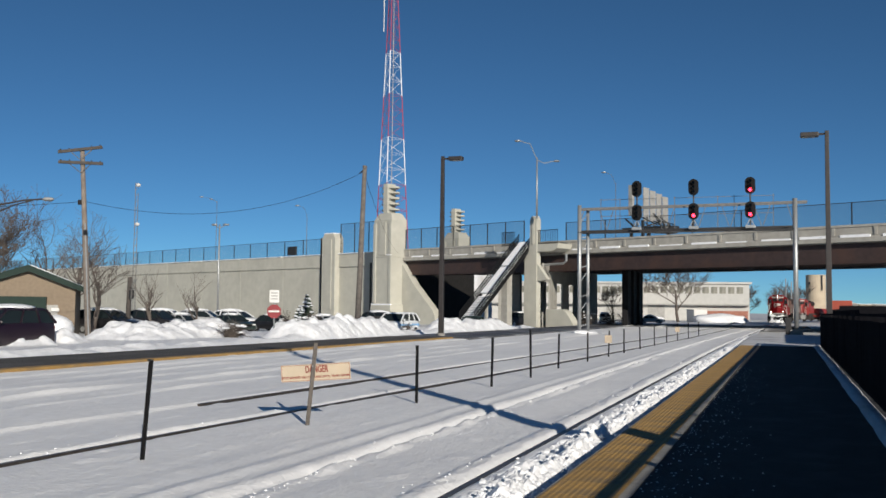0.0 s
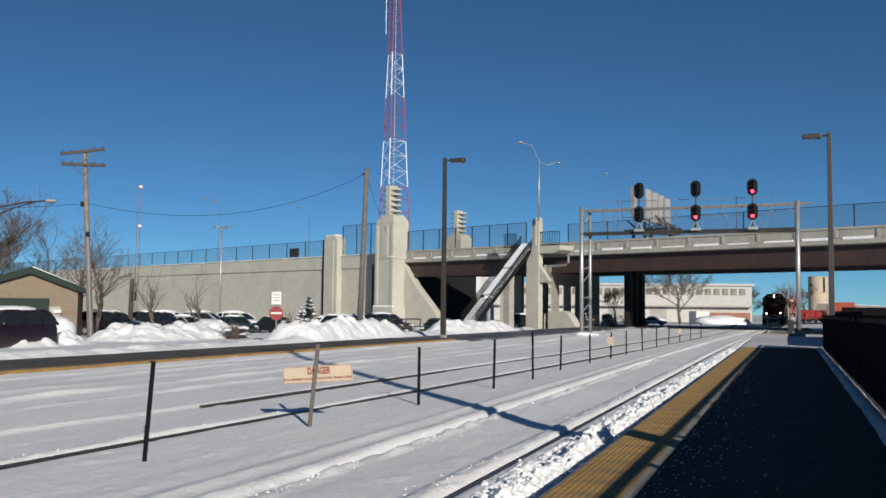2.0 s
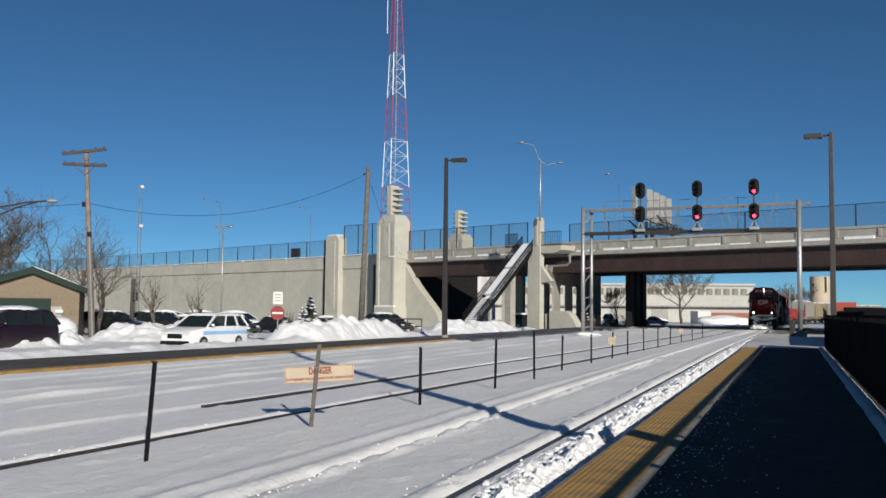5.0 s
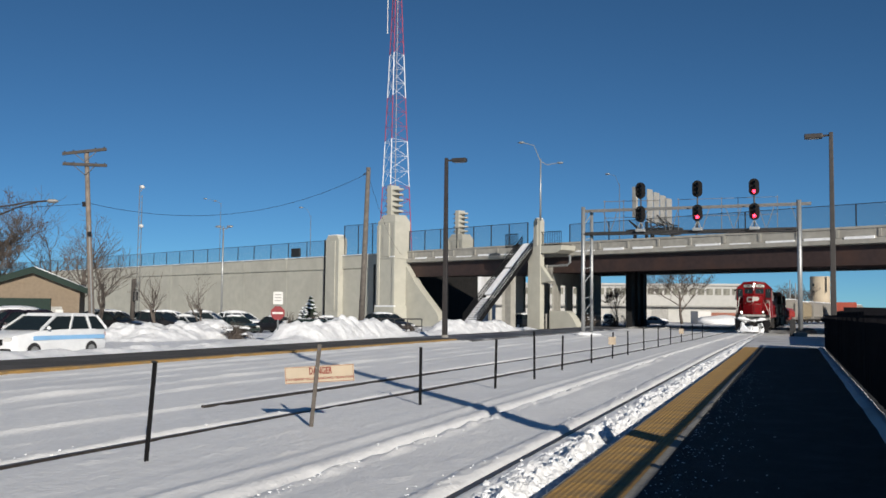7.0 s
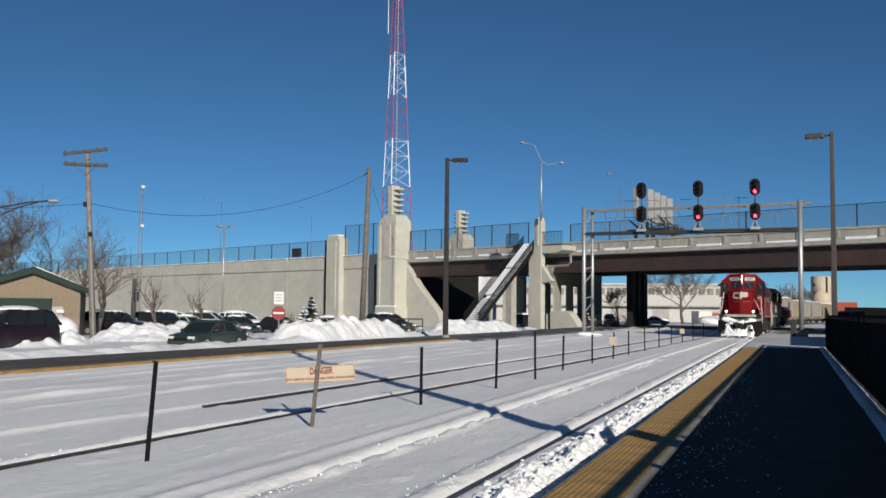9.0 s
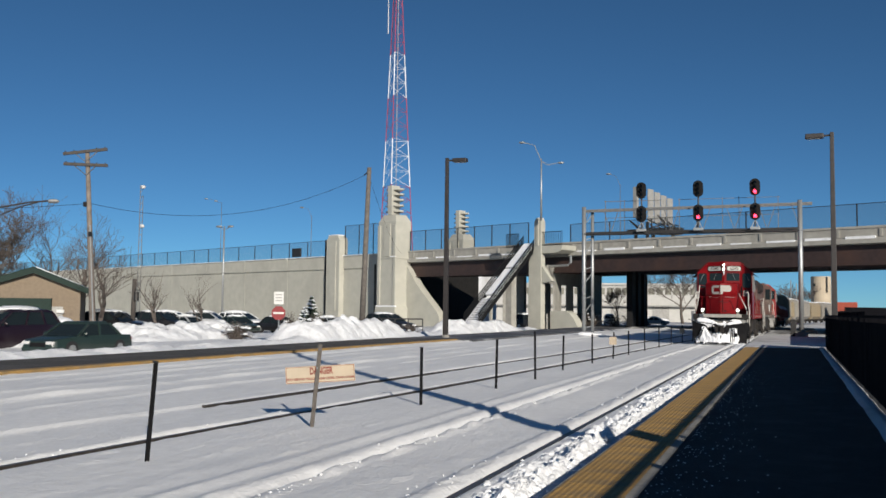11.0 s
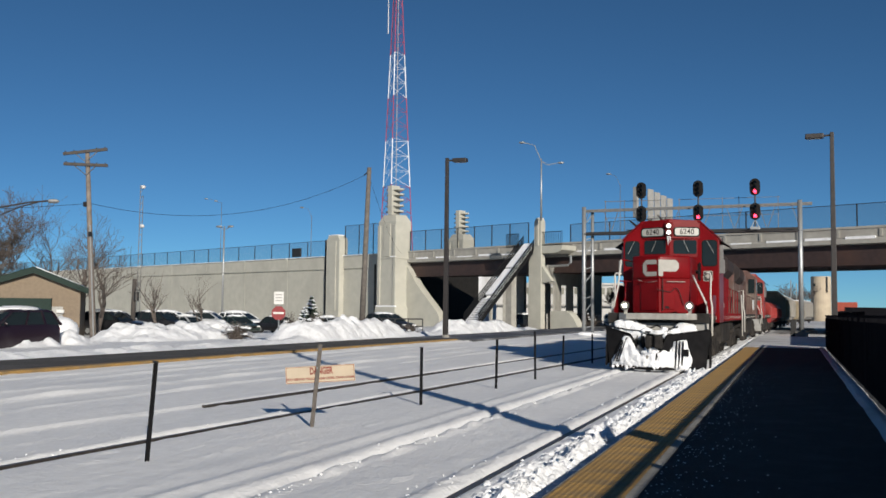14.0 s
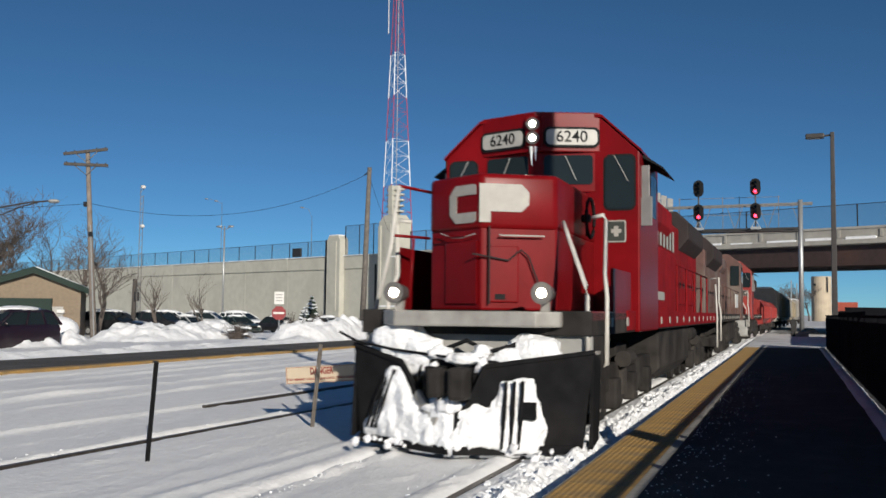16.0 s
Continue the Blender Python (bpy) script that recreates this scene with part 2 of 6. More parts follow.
def lay(x, y):
    """Height of the snow between the platforms: rails under ridges, wheel grooves, drifts."""
    z = -0.03 + 0.03 * wave(x * 0.35, y * 0.08) + 0.012 * wave(x * 1.5, y * 0.18, 3)
    if y < 60:
        z += 0.006 * wave(x * 3.3, y * 0.8, 9) + 0.07 * max(0.0, wave(x * 4.1, y * 3.2, 14) - 0.42)
        z += 0.03 * max(0.0, wave(x * 5.5, y * 1.6, 31) - 0.25) * max(0.0, wave(x * 0.4, y * 0.3, 6) + 0.2)
    z += 0.06 * max(0.0, min(1.0, (-17.3 - x) / 0.8))
    s = bend(y)
    # first track: a smooth bank against the near rail, a broken groove by the other
    d = x - (-2.98 + s)
    k = 0.85 + 0.3 * wave(1.0, y * 0.5, 2) + 0.25 * wave(x * 3, y * 2.4, 8)
    chips = abs(wave(x * 9, y * 5.5, 17)) + 0.6 * abs(wave(x * 19, y * 12, 27)) if y < 40 else 0.3
    z += 0.06 * k * math.exp(-((d + 0.2) / 0.14) ** 4) * (1.2 - 0.8 * chips) - 0.045 * math.exp(-(d / 0.035) ** 2)
    d = x - (-4.80 + 0.004 * (y - 8) + s)
    k = 0.8 + 0.5 * wave(2.0, y * 0.45, 5)
    broken = max(0.0, min(1.0, 1.6 * wave(7.0, y * 0.33, 1) + 0.75))
    z += 0.045 * k * math.exp(-((d + 0.17) / 0.11) ** 2) * (1.2 - 0.8 * chips) - 0.11 * broken * math.exp(-((d - 0.03) / 0.05) ** 2)
    z += 0.05 * (0.4 + 1.8 * wave(x * 5, y * 2.1, 4) + 0.5 * chips) * math.exp(-((d - 0.2) / 0.1) ** 2) * broken
    z += 0.03 * k * math.exp(-((d + 0.62) / 0.12) ** 2)
    # second track
    b = second_line(y)
    d = x - b
    k = 0.8 + 0.5 * wave(3.0, y * 0.4, 7)
    z += 0.045 * k * math.exp(-((d + 0.2) / 0.12) ** 2) * (1.2 - 0.6 * chips) - 0.05 * math.exp(-(d / 0.07) ** 2)
    d = x - (b - 2.0)
    open_rail = max(0.0, min(1.0, (y - 14.4) / 0.8))
    z += 0.05 * k * math.exp(-((d + 0.22) / 0.13) ** 2) - 0.05 * open_rail * math.exp(-(d / 0.07) ** 2)
    # the buried third track and the foot of the platform beyond it
    for c, amp, wide in ((-12.2, 0.05, 0.16), (-13.5, 0.10, 0.2), (-14.9, 0.05, 0.18), (-16.4, 0.05, 0.2), (-17.55, 0.07, 0.2)):
        k = 0.6 + 0.9 * wave(c, y * 0.3, 12) + 0.35 * wave(x * 2.5, y * 1.2, 21)
        z += amp * max(0.0, k) * math.exp(-((x - c) / wide) ** 2)
    return z


def grid_mesh(name, xs, ys, height, material, smooth=True):
    nx = len(xs)
    vs = [(x, y, height(x, y)) for y in ys for x in xs]
    fs = [(j * nx + i, j * nx + i + 1, (j + 1) * nx + i + 1, (j + 1) * nx + i) for j in range(len(ys) - 1) for i in range(nx - 1)]
    me = bpy.data.meshes.new(name)
    me.from_pydata(vs, [], fs)
    me.polygons.foreach_set("use_smooth", [smooth] * len(fs))
    me.materials.append(material)
    return me


def steps(a, b, first, grow):
    out = [a]
    while out[-1] < b:
        out.append(out[-1] + first + grow * (out[-1] - a))
    return out


def build_ground():
    g = Geo().add([(-2500, -600, 0), (2500, -600, 0), (2500, 4000, 0), (-2500, 4000, 0)], [(0, 1, 2, 3)])
    solid("ground", g, SNOW_DIRTY, "flat snow-covered ground reaching the horizon", kind="structure", m=pose(0, 0, -0.35))
    xs = [-18.23 + 0.045 * i for i in range(int(16.2 / 0.045) + 1)]
    tagged(new("snow_field", grid_mesh("snow_field", xs, steps(2.5, 125, 0.07, 0.012), lay, SNOW)), "packed snow over the railway tracks with ridges along the rails", "snow", kind="structure")
    prof = ((-0.036, 0), (0.036, 0), (0.036, -0.04), (0.012, -0.05), (0.012, -0.14), (-0.012, -0.14), (-0.012, -0.05), (-0.036, -0.04))

    def rail(line, y0, top):
        rings = [[(line(y) + a, y, top + b) for a, b in prof] for y in [y0 + 3 * i for i in range(58)]]
        solid("rail", Geo().loft(rings), RAIL, "dark steel rail half buried in the snow", kind="structure")
    rail(lambda y: -2.98 + bend(y), 0, -0.026)
    rail(lambda y: -4.42 + bend(y), 0, -0.06)
    rail(second_line, 3, -0.015)
    rail(lambda y: second_line(y) - 2.0, 14.6, -0.005)


def build_berm():
    """Broken snow thrown between the near rail and the platform."""
    rnd = random.Random(4)

    def h(x, y):
        near, _ = noise.voronoi(Vector((x * 5.5, y * 4.2, 0)))
        block = min(1.0, 3.0 * (near[1] - near[0]))
        fine, _ = noise.voronoi(Vector((x * 13, y * 10, 5)))
        grain = min(1.0, 3.0 * (fine[1] - fine[0]))
        n = noise.fractal(Vector((x * 2.2, y * 1.3, 5)), 0.7, 2.0, 4)
        crest = math.exp(-((x + 2.30 + 0.06 * wave(0, y * 0.6)) / 0.17) ** 2)
        apron = math.exp(-((x + 2.62) / 0.2) ** 2)
        z = -0.035 + crest * (0.085 + 0.09 * n + 0.06 * block + 0.025 * grain) + apron * (0.03 + 0.06 * n + 0.035 * block + 0.02 * grain)
        return z - 0.16 * max(0.0, min(1.0, (x + 2.14) / 0.1))
    xs = [-2.93 + 0.025 * i for i in range(40)]
    tagged(new("snow_berm", grid_mesh("snow_berm", xs, steps(3.5, 68, 0.03, 0.006), h, SNOW_LUMP, False)), "rough ridge of broken snow along the platform edge", "snow", kind="stuff")
    g = Geo()
    for i in range(620):
        y = 4.5 + 40 * rnd.random() ** 1.7
        x = min(-2.1, -2.38 + rnd.gauss(0, 0.19))
        r = rnd.uniform(0.012, 0.036) * (1.8 if rnd.random() < 0.10 else 1)
        g.lump((x, y, h(x, y) + r * 0.25), (r * rnd.uniform(0.8, 1.5), r * rnd.uniform(0.8, 1.6), r * 0.8), i, 0.7, 2)
    tagged(new("snow_clods", g.mesh("snow_clods", SNOW_LUMP)), "loose clods of snow beside the platform edge", "snow", kind="stuff")


def build_platforms():
    p = solid("platform", Geo().box(-1.88, 2.4, -14, 46.5, -0.4, 0.2), ASPHALT, "black asphalt station platform cleared of snow", "platform", kind="structure")
    e = solid("platform_end", Geo().box(-2.0, 2.9, 46.5, 72, -0.4, 0.19), SNOW_DIRTY, "concrete platform end under trodden snow", "platform", kind="structure", bevel=0.03)
    solid("platform_kerb", Geo().box(-1.267, -1.18, -14, 46.5, 0.1, 0.208), KERB, "grey concrete strip beside the yellow edge", kind="structure")
    solid("platform_edge", Geo().box(-1.905, -1.872, -14, 46.5, -0.1, 0.2), KERB, "worn concrete nosing of the platform", kind="structure")
    far = solid("far_platform", Geo().box(-22.2, -18.2, -10, 53, -0.4, 0.1), FAR_ASPHALT, "dark asphalt platform across the tracks", "platform", kind="structure")
    solid("far_platform_edge", Geo().box(-18.62, -18.197, -10, 53, 0.0, 0.107), YELLOW, "yellow edge strip of the platform across the tracks", kind="structure")
    solid("far_walk", Geo().box(-22.2, -17.2, 53, 112, -0.4, 0.08), ROAD, "wet tarmac path with slush beyond the platform", "path", kind="structure")
    solid("street", Geo().box(-29.6, -24.0, -30, 112, -0.4, -0.28), ROAD, "street with packed snow and wet tracks", "road", kind="structure")
    solid("crossing_road", Geo().box(-24, 3, 112, 135, -0.3, 0.004), ROAD, "shaded slushy ground below the bridge", "road", kind="structure")

    def strip(x, y):
        return 0.2 + 0.07 * max(0, 1 - ((x - 1.15 - 0.006 * y) / 0.15) ** 2) * (0.8 + 0.5 * noise.noise(Vector((x * 3, y * 0.9, 0)))) - 0.01
    xs = [0.9 + 0.05 * i for i in range(16)]
    tagged(new("snow_strip", grid_mesh("snow_strip", xs, steps(-2, 47, 0.15, 0.006), strip, SNOW_DIRTY)), "low strip of old snow along the fence foot", "snow", kind="stuff")


def bank(x, y):
    """Ploughed snow: a low berm before the street and high heaps behind it."""
    n = noise.fractal(Vector((x * 0.55, y * 0.5, 2)), 0.8, 2.0, 5)
    n2 = noise.fractal(Vector((x * 2.2, y * 2.2, 8)), 0.7, 2.0, 4)
    n = 0.8 * n + 0.22 * n2
    z = -0.42
    z = max(z, (0.26 + 0.22 * n) * math.exp(-((x + 23.2) / 0.8) ** 2) + 0.0)

    def hump(y0, y1, top, xc, wide, soft=2.0):
        a = max(0.0, min(1.0, (y - y0) / soft, (y1 - y) / soft))
        a = a * a * (3 - 2 * a)
        return (top + 0.55 * n) * a * math.exp(-abs((x - xc) / wide) ** 2.6) - 0.38
    z = max(z, hump(30, 35.5, 0.62, -31.5, 2.0), hump(33.5, 38.5, 0.75, -31.6, 2.0), hump(38, 53.5, 1.2, -32.4, 2.2, 4.0), hump(26, 34, 0.5, -31.5, 1.5),
            hump(41.5, 58.5, 1.5, -24.0, 1.5, 3.0), hump(62, 86, 1.2, -23.8, 1.7, 6.0))
    return z + 0.03 * noise.noise(Vector((x * 4, y * 4, 1)))


def build_banks():
    xs = [-36 + 0.14 * i for i in range(101)]
    ys = [16 + 0.15 * i for i in range(484)]
    tagged(new("snow_bank", grid_mesh("snow_bank", xs, ys, bank, SNOW_LUMP)), "heaps of ploughed snow along the street", "snow bank", kind="stuff")


BRIDGE = Matrix(((-0.904, 0.425, 0, -3.0), (0.425, 0.904, 0, 103.0), (0, 0, 1, 0), (0, 0, 0, 1)))   # u to the left along the bridge, w away
FENCE_MESH = mat("chain_link", (0.05, 0.06, 0.065), 0.8, alpha=0.14)


def skew(x, y, z=0):
    """A place of the world in the bridge's own frame."""
    return BRIDGE.inverted() @ Vector((x, y, z))


def build_bridge():
    deck = thing("road_bridge", "concrete road overpass on brown steel girders", "bridge", BRIDGE)
    part("parapet", Geo().prism(((0, 8.55), (-0.25, 8.55), (-0.25, 8.95), (-0.02, 9.15), (-0.02, 9.95), (-0.12, 9.98), (-0.12, 10.2), (0.4, 10.2), (0.4, 8.55)), "x", -95, 52.6), CONCRETE_OLD, deck)
    me = Geo().box(-0.14, 0.14, -0.12, 0.02, 9.16, 9.94).mesh("rib", CONCRETE_OLD)
    for k in range(36):
        part("rib", me, None, deck, at=pose(51.5 - 4.0 * k, 0, 0))
    rnd = random.Random(3)
    for k in range(36):
        a = 51 - 4.0 * k
        part("ledge_snow", Geo().box(a - rnd.uniform(2.2, 3.4), a - 0.2, -0.24, -0.05, 8.97, 9.06 + rnd.uniform(0.03, 0.2)), SNOW_LUMP, deck, bevel=0.03)
    part("deck_slab", Geo().box(-95, 52.5, 0.4, 43.2, 8.45, 8.85), CONCRETE_OLD, deck)
    for k in range(12):
        w = 0.55 + k * 3.8
        z = 6.52 + 0.13 * k  # the deck's cross-fall: shallower girders further back
        part("girder", Geo().prism([(w + a, b) for a, b in ((-0.25, z), (0.25, z), (0.25, z + 0.08), (0.02, z + 0.08), (0.02, 8.36), (0.2, 8.36), (0.2, 8.449), (-0.2, 8.449), (-0.2, 8.36), (-0.02, 8.36), (-0.02, z + 0.08), (-0.25, z + 0.08))], "x", -95, 52.5), GIRDER, deck)
    part("far_parapet", Geo().box(-95, 52.5, 43.2, 43.6, 8.45, 10.2), CONCRETE, deck)
    # supports stand in rows along the tracks
    pier = thing("bridge_pier", "concrete pier wall with slots below the overpass", "pier")
    g = Geo()
    for y0, y1 in ((115.1, 119.0), (122.3, 126.2), (129.5, 147)):
        g.box(-27.2, -27.0, y0, y1, 1.55, 5.2)
    g.box(-27.2, -27.0, 111.8, 147, 5.2, 7.4).box(-27.2, -27.0, 111.8, 147, -0.4, 1.55)
    part("wall", g, CONCRETE_OLD, pier)
    foot = [(24.9, -0.4), (24.9, 1.9), (22.6, 1.9), (22.0, 1.65), (21.4, 1.0), (20.9, 0.2), (20.4, -0.4)]
    part("footing", Geo().prism(foot, "y", -2.6, -1.4), CONCRETE, pier, at=BRIDGE, bevel=0.05)
    col = solid("bridge_column", Geo().box(-0.55, 0.55, -0.6, 0.6, -0.4, 6.5), CONCRETE_OLD, "square concrete column below the overpass", "column", group="columns below the overpass", m=pose(-33.6, 117.5, 0), bevel=0.05)
    for x, y in ((-33.6, 124), (-33.6, 131), (-33.6, 138), (-36.5, 145)):
        copy_thing(col, pose(x, y, 0))
    col = solid("steel_column", Geo().box(-0.28, 0.28, -1.5, 1.5, -0.4, 6.9).box(-0.36, 0.36, -1.62, -1.5, -0.4, 6.9).box(-0.36, 0.36, 1.5, 1.62, -0.4, 6.9), BLACK, "dark steel blade column below the overpass", "column", group="steel columns below the overpass", m=pose(-18.2, 119.1, 0), bevel=0.03)
    for y in (124.0, 129.2):
        copy_thing(col, pose(-18.2, y, 0))
    # abutment: the overpass's shade is painted on through its dark base colour
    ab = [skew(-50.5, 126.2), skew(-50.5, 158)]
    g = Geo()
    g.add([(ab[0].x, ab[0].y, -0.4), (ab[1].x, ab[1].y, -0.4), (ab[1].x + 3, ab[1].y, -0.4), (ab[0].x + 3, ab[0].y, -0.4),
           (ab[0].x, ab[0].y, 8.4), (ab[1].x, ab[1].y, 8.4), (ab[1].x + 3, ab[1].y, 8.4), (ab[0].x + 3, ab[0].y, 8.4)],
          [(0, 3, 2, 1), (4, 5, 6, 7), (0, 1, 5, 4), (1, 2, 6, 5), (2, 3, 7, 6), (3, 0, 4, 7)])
    solid("abutment", g, SHADED_CONCRETE, "shaded concrete abutment below the overpass", "abutment", kind="structure", m=BRIDGE)
    # ramp wall with its panels, coping and pilasters
    w = solid("retaining_wall", Geo().box(56.6, 245, 0.05, 0.7, -0.5, 10.0), CONCRETE, "long pale concrete retaining wall of the bridge ramp", kind="structure", m=BRIDGE)
    u = 56.6
    while u < 240:
        wide = 12.4
        part("panel", Geo().box(u + 0.03, u + wide - 0.03, -0.02, 0.06, -0.5, 7.75), CONCRETE, w, bevel=0.015)
        part("coping", Geo().box(u + 0.02, u + wide - 0.02, -0.14, 0.06, 8.0, 9.95), CONCRETE, w, bevel=0.03)
        part("snow_line", Geo().box(u + 0.3, u + wide - 0.4, -0.3, 0.4, 9.96, 10.06), SNOW_LUMP, w, bevel=0.02)
        u += wide
    t = solid("wall_pilaster", Geo().prism(((67.0, -0.6), (70.2, -0.6), (70.2, 12.4), (69.7, 13.1), (67.5, 13.1), (67.0, 12.4)), "y", -0.9, 0.72), CONCRETE, "tall pale concrete pilaster on the ramp wall", "pilaster", m=BRIDGE, bevel=0.06)
    part("face_panel", Geo().box(67.8, 69.4, -1.0, -0.88, 1.6, 12.2), CONCRETE, t, bevel=0.04)
    part("snow_cap", Geo().box(67.5, 69.7, -0.9, 0.7, 13.1, 13.24), SNOW_LUMP, t, bevel=0.06)
    part("drain_pipe", Geo().tube([(71.2, -0.25, -0.4), (71.2, -0.25, 12.6)], 0.14), STEEL_DARK, t)
    for x0, w0, name in ((54.4, -1.0, "near"), (70.3, 29.2, "far")):
        p = thing("bridge_pylon", "pale concrete pylon crowned with stacked stone fins", "pylon", BRIDGE @ pose(x0, w0, 0), group="pylons of the overpass")
        part("shaft", Geo().loft([[(s * a, q * b, z) for s, q in ((-1, -1), (1, -1), (1, 1), (-1, 1))] for a, b, z in
                                  ((2.1, 1.75, -0.5), (2.1, 1.75, 2.2), (1.85, 1.45, 2.5), (1.85, 1.45, 14.3), (1.3, 1.0, 15.3))]), CONCRETE, p, bevel=0.05)
        part("face_panel", Geo().box(-0.7, 0.7, -1.55, -1.4, 9.3, 14.0), CONCRETE, p, bevel=0.05)
        part("side_rib", Geo().box(-1.9, -1.35, -1.58, -1.4, 2.5, 13.8).box(1.35, 1.9, -1.58, -1.4, 2.5, 13.8), CONCRETE, p, bevel=0.05)
        part("crown_post", Geo().box(-0.45, 0.45, -1.05, 0.5, 15.3, 19.5), CONCRETE, p, bevel=0.04)
        for z in (15.7, 16.5, 17.3, 18.1, 18.85):
            part("fin", Geo().prism([(1.6 * math.cos(a), 0.9 * math.sin(a)) for a in [2 * math.pi * i / 12 for i in range(12)]], "z", z, z + 0.22), CONCRETE, p)
        part("snow_ledge", Geo().box(-2.05, 2.05, -1.72, -1.42, 2.24, 2.46), SNOW_LUMP, p, bevel=0.04)
        part("band", Geo().box(-1.95, 1.95, -1.52, 1.52, 9.0, 9.25), CONCRETE, p, bevel=0.03)
        part("snow_ledge", Geo().box(-1.9, -0.8, -1.6, -1.4, 9.25, 9.38), SNOW_LUMP, p, bevel=0.02)
        part("drain_pipe", Geo().tube([(2.6, -0.3, -0.4), (2.6, -0.3, 13.4)], 0.13), STEEL_DARK, p)
        part("drain_pipe", Geo().tube([(3.8, -0.3, 0.4), (3.8, -0.3, 8.4)], 0.16), STEEL_DARK, p)
    solid("ramp_fill", Geo().box(68, 245, 0.72, 36, -0.4, 8.9), SNOW_DIRTY, "snowy roadway of the ramp behind its wall", kind="structure", m=BRIDGE)
    wing = Geo().prism(((53.2, -0.5), (53.2, 8.3), (52.5, 8.05), (50.3, 5.3), (46.4, 1.65), (45.9, 0.9), (45.7, -0.5)), "y", -0.35, 0.9)
    solid("wing_wall", wing, CONCRETE, "sloping concrete wing wall beside the pylon", "wall", kind="structure", m=BRIDGE, bevel=0.05)
    # fence along the parapets
    def run(u0, u1, w, z0, z1, pitch, label):
        f = thing("bridge_fence", label, "fence", BRIDGE, group="fences on the overpass")
        n = max(1, round((u1 - u0) / pitch))
        post = Geo().box(-0.05, 0.05, w - 0.05, w + 0.05, z0, z1).mesh("fence_post", STEEL_DARK)
        for i in range(n + 1):
            part("fence_post", post, None, f, at=pose(u0 + (u1 - u0) * i / n, 0, 0))
        part("top_rail", Geo().beam((u0, w, z1 - 0.03), (u1, w, z1 - 0.03), 0.06, 0.06), STEEL_DARK, f)
        part("mesh", Geo().box(u0, u1, w - 0.006, w + 0.006, z0, z1 - 0.06), FENCE_MESH, f)
    run(71.5, 240, 0.2, 10.0, 12.55, 5.0, "dark chain-link fence along the ramp wall")
    run(57.2, 67.0, 0.2, 10.0, 14.6, 2.8, "tall chain-link fence between pilaster and pylon")
    run(30.6, 52.4, 0.2, 10.2, 13.0, 3.1, "tall chain-link fence on the overpass parapet")
    run(-90, 24.0, 0.2, 10.2, 12.4, 5.6, "dark chain-link fence on the overpass parapet")
    run(-90, 36, 43.4, 10.2, 12.6, 7, "chain-link fence on the far overpass parapet")
    solid("fence_box", Geo().box(78.0, 80.2, -0.15, 0.15, 10.2, 11.6), STEEL_DARK, "dark box fixed to the fence of the ramp", "box", m=BRIDGE, bevel=0.03)


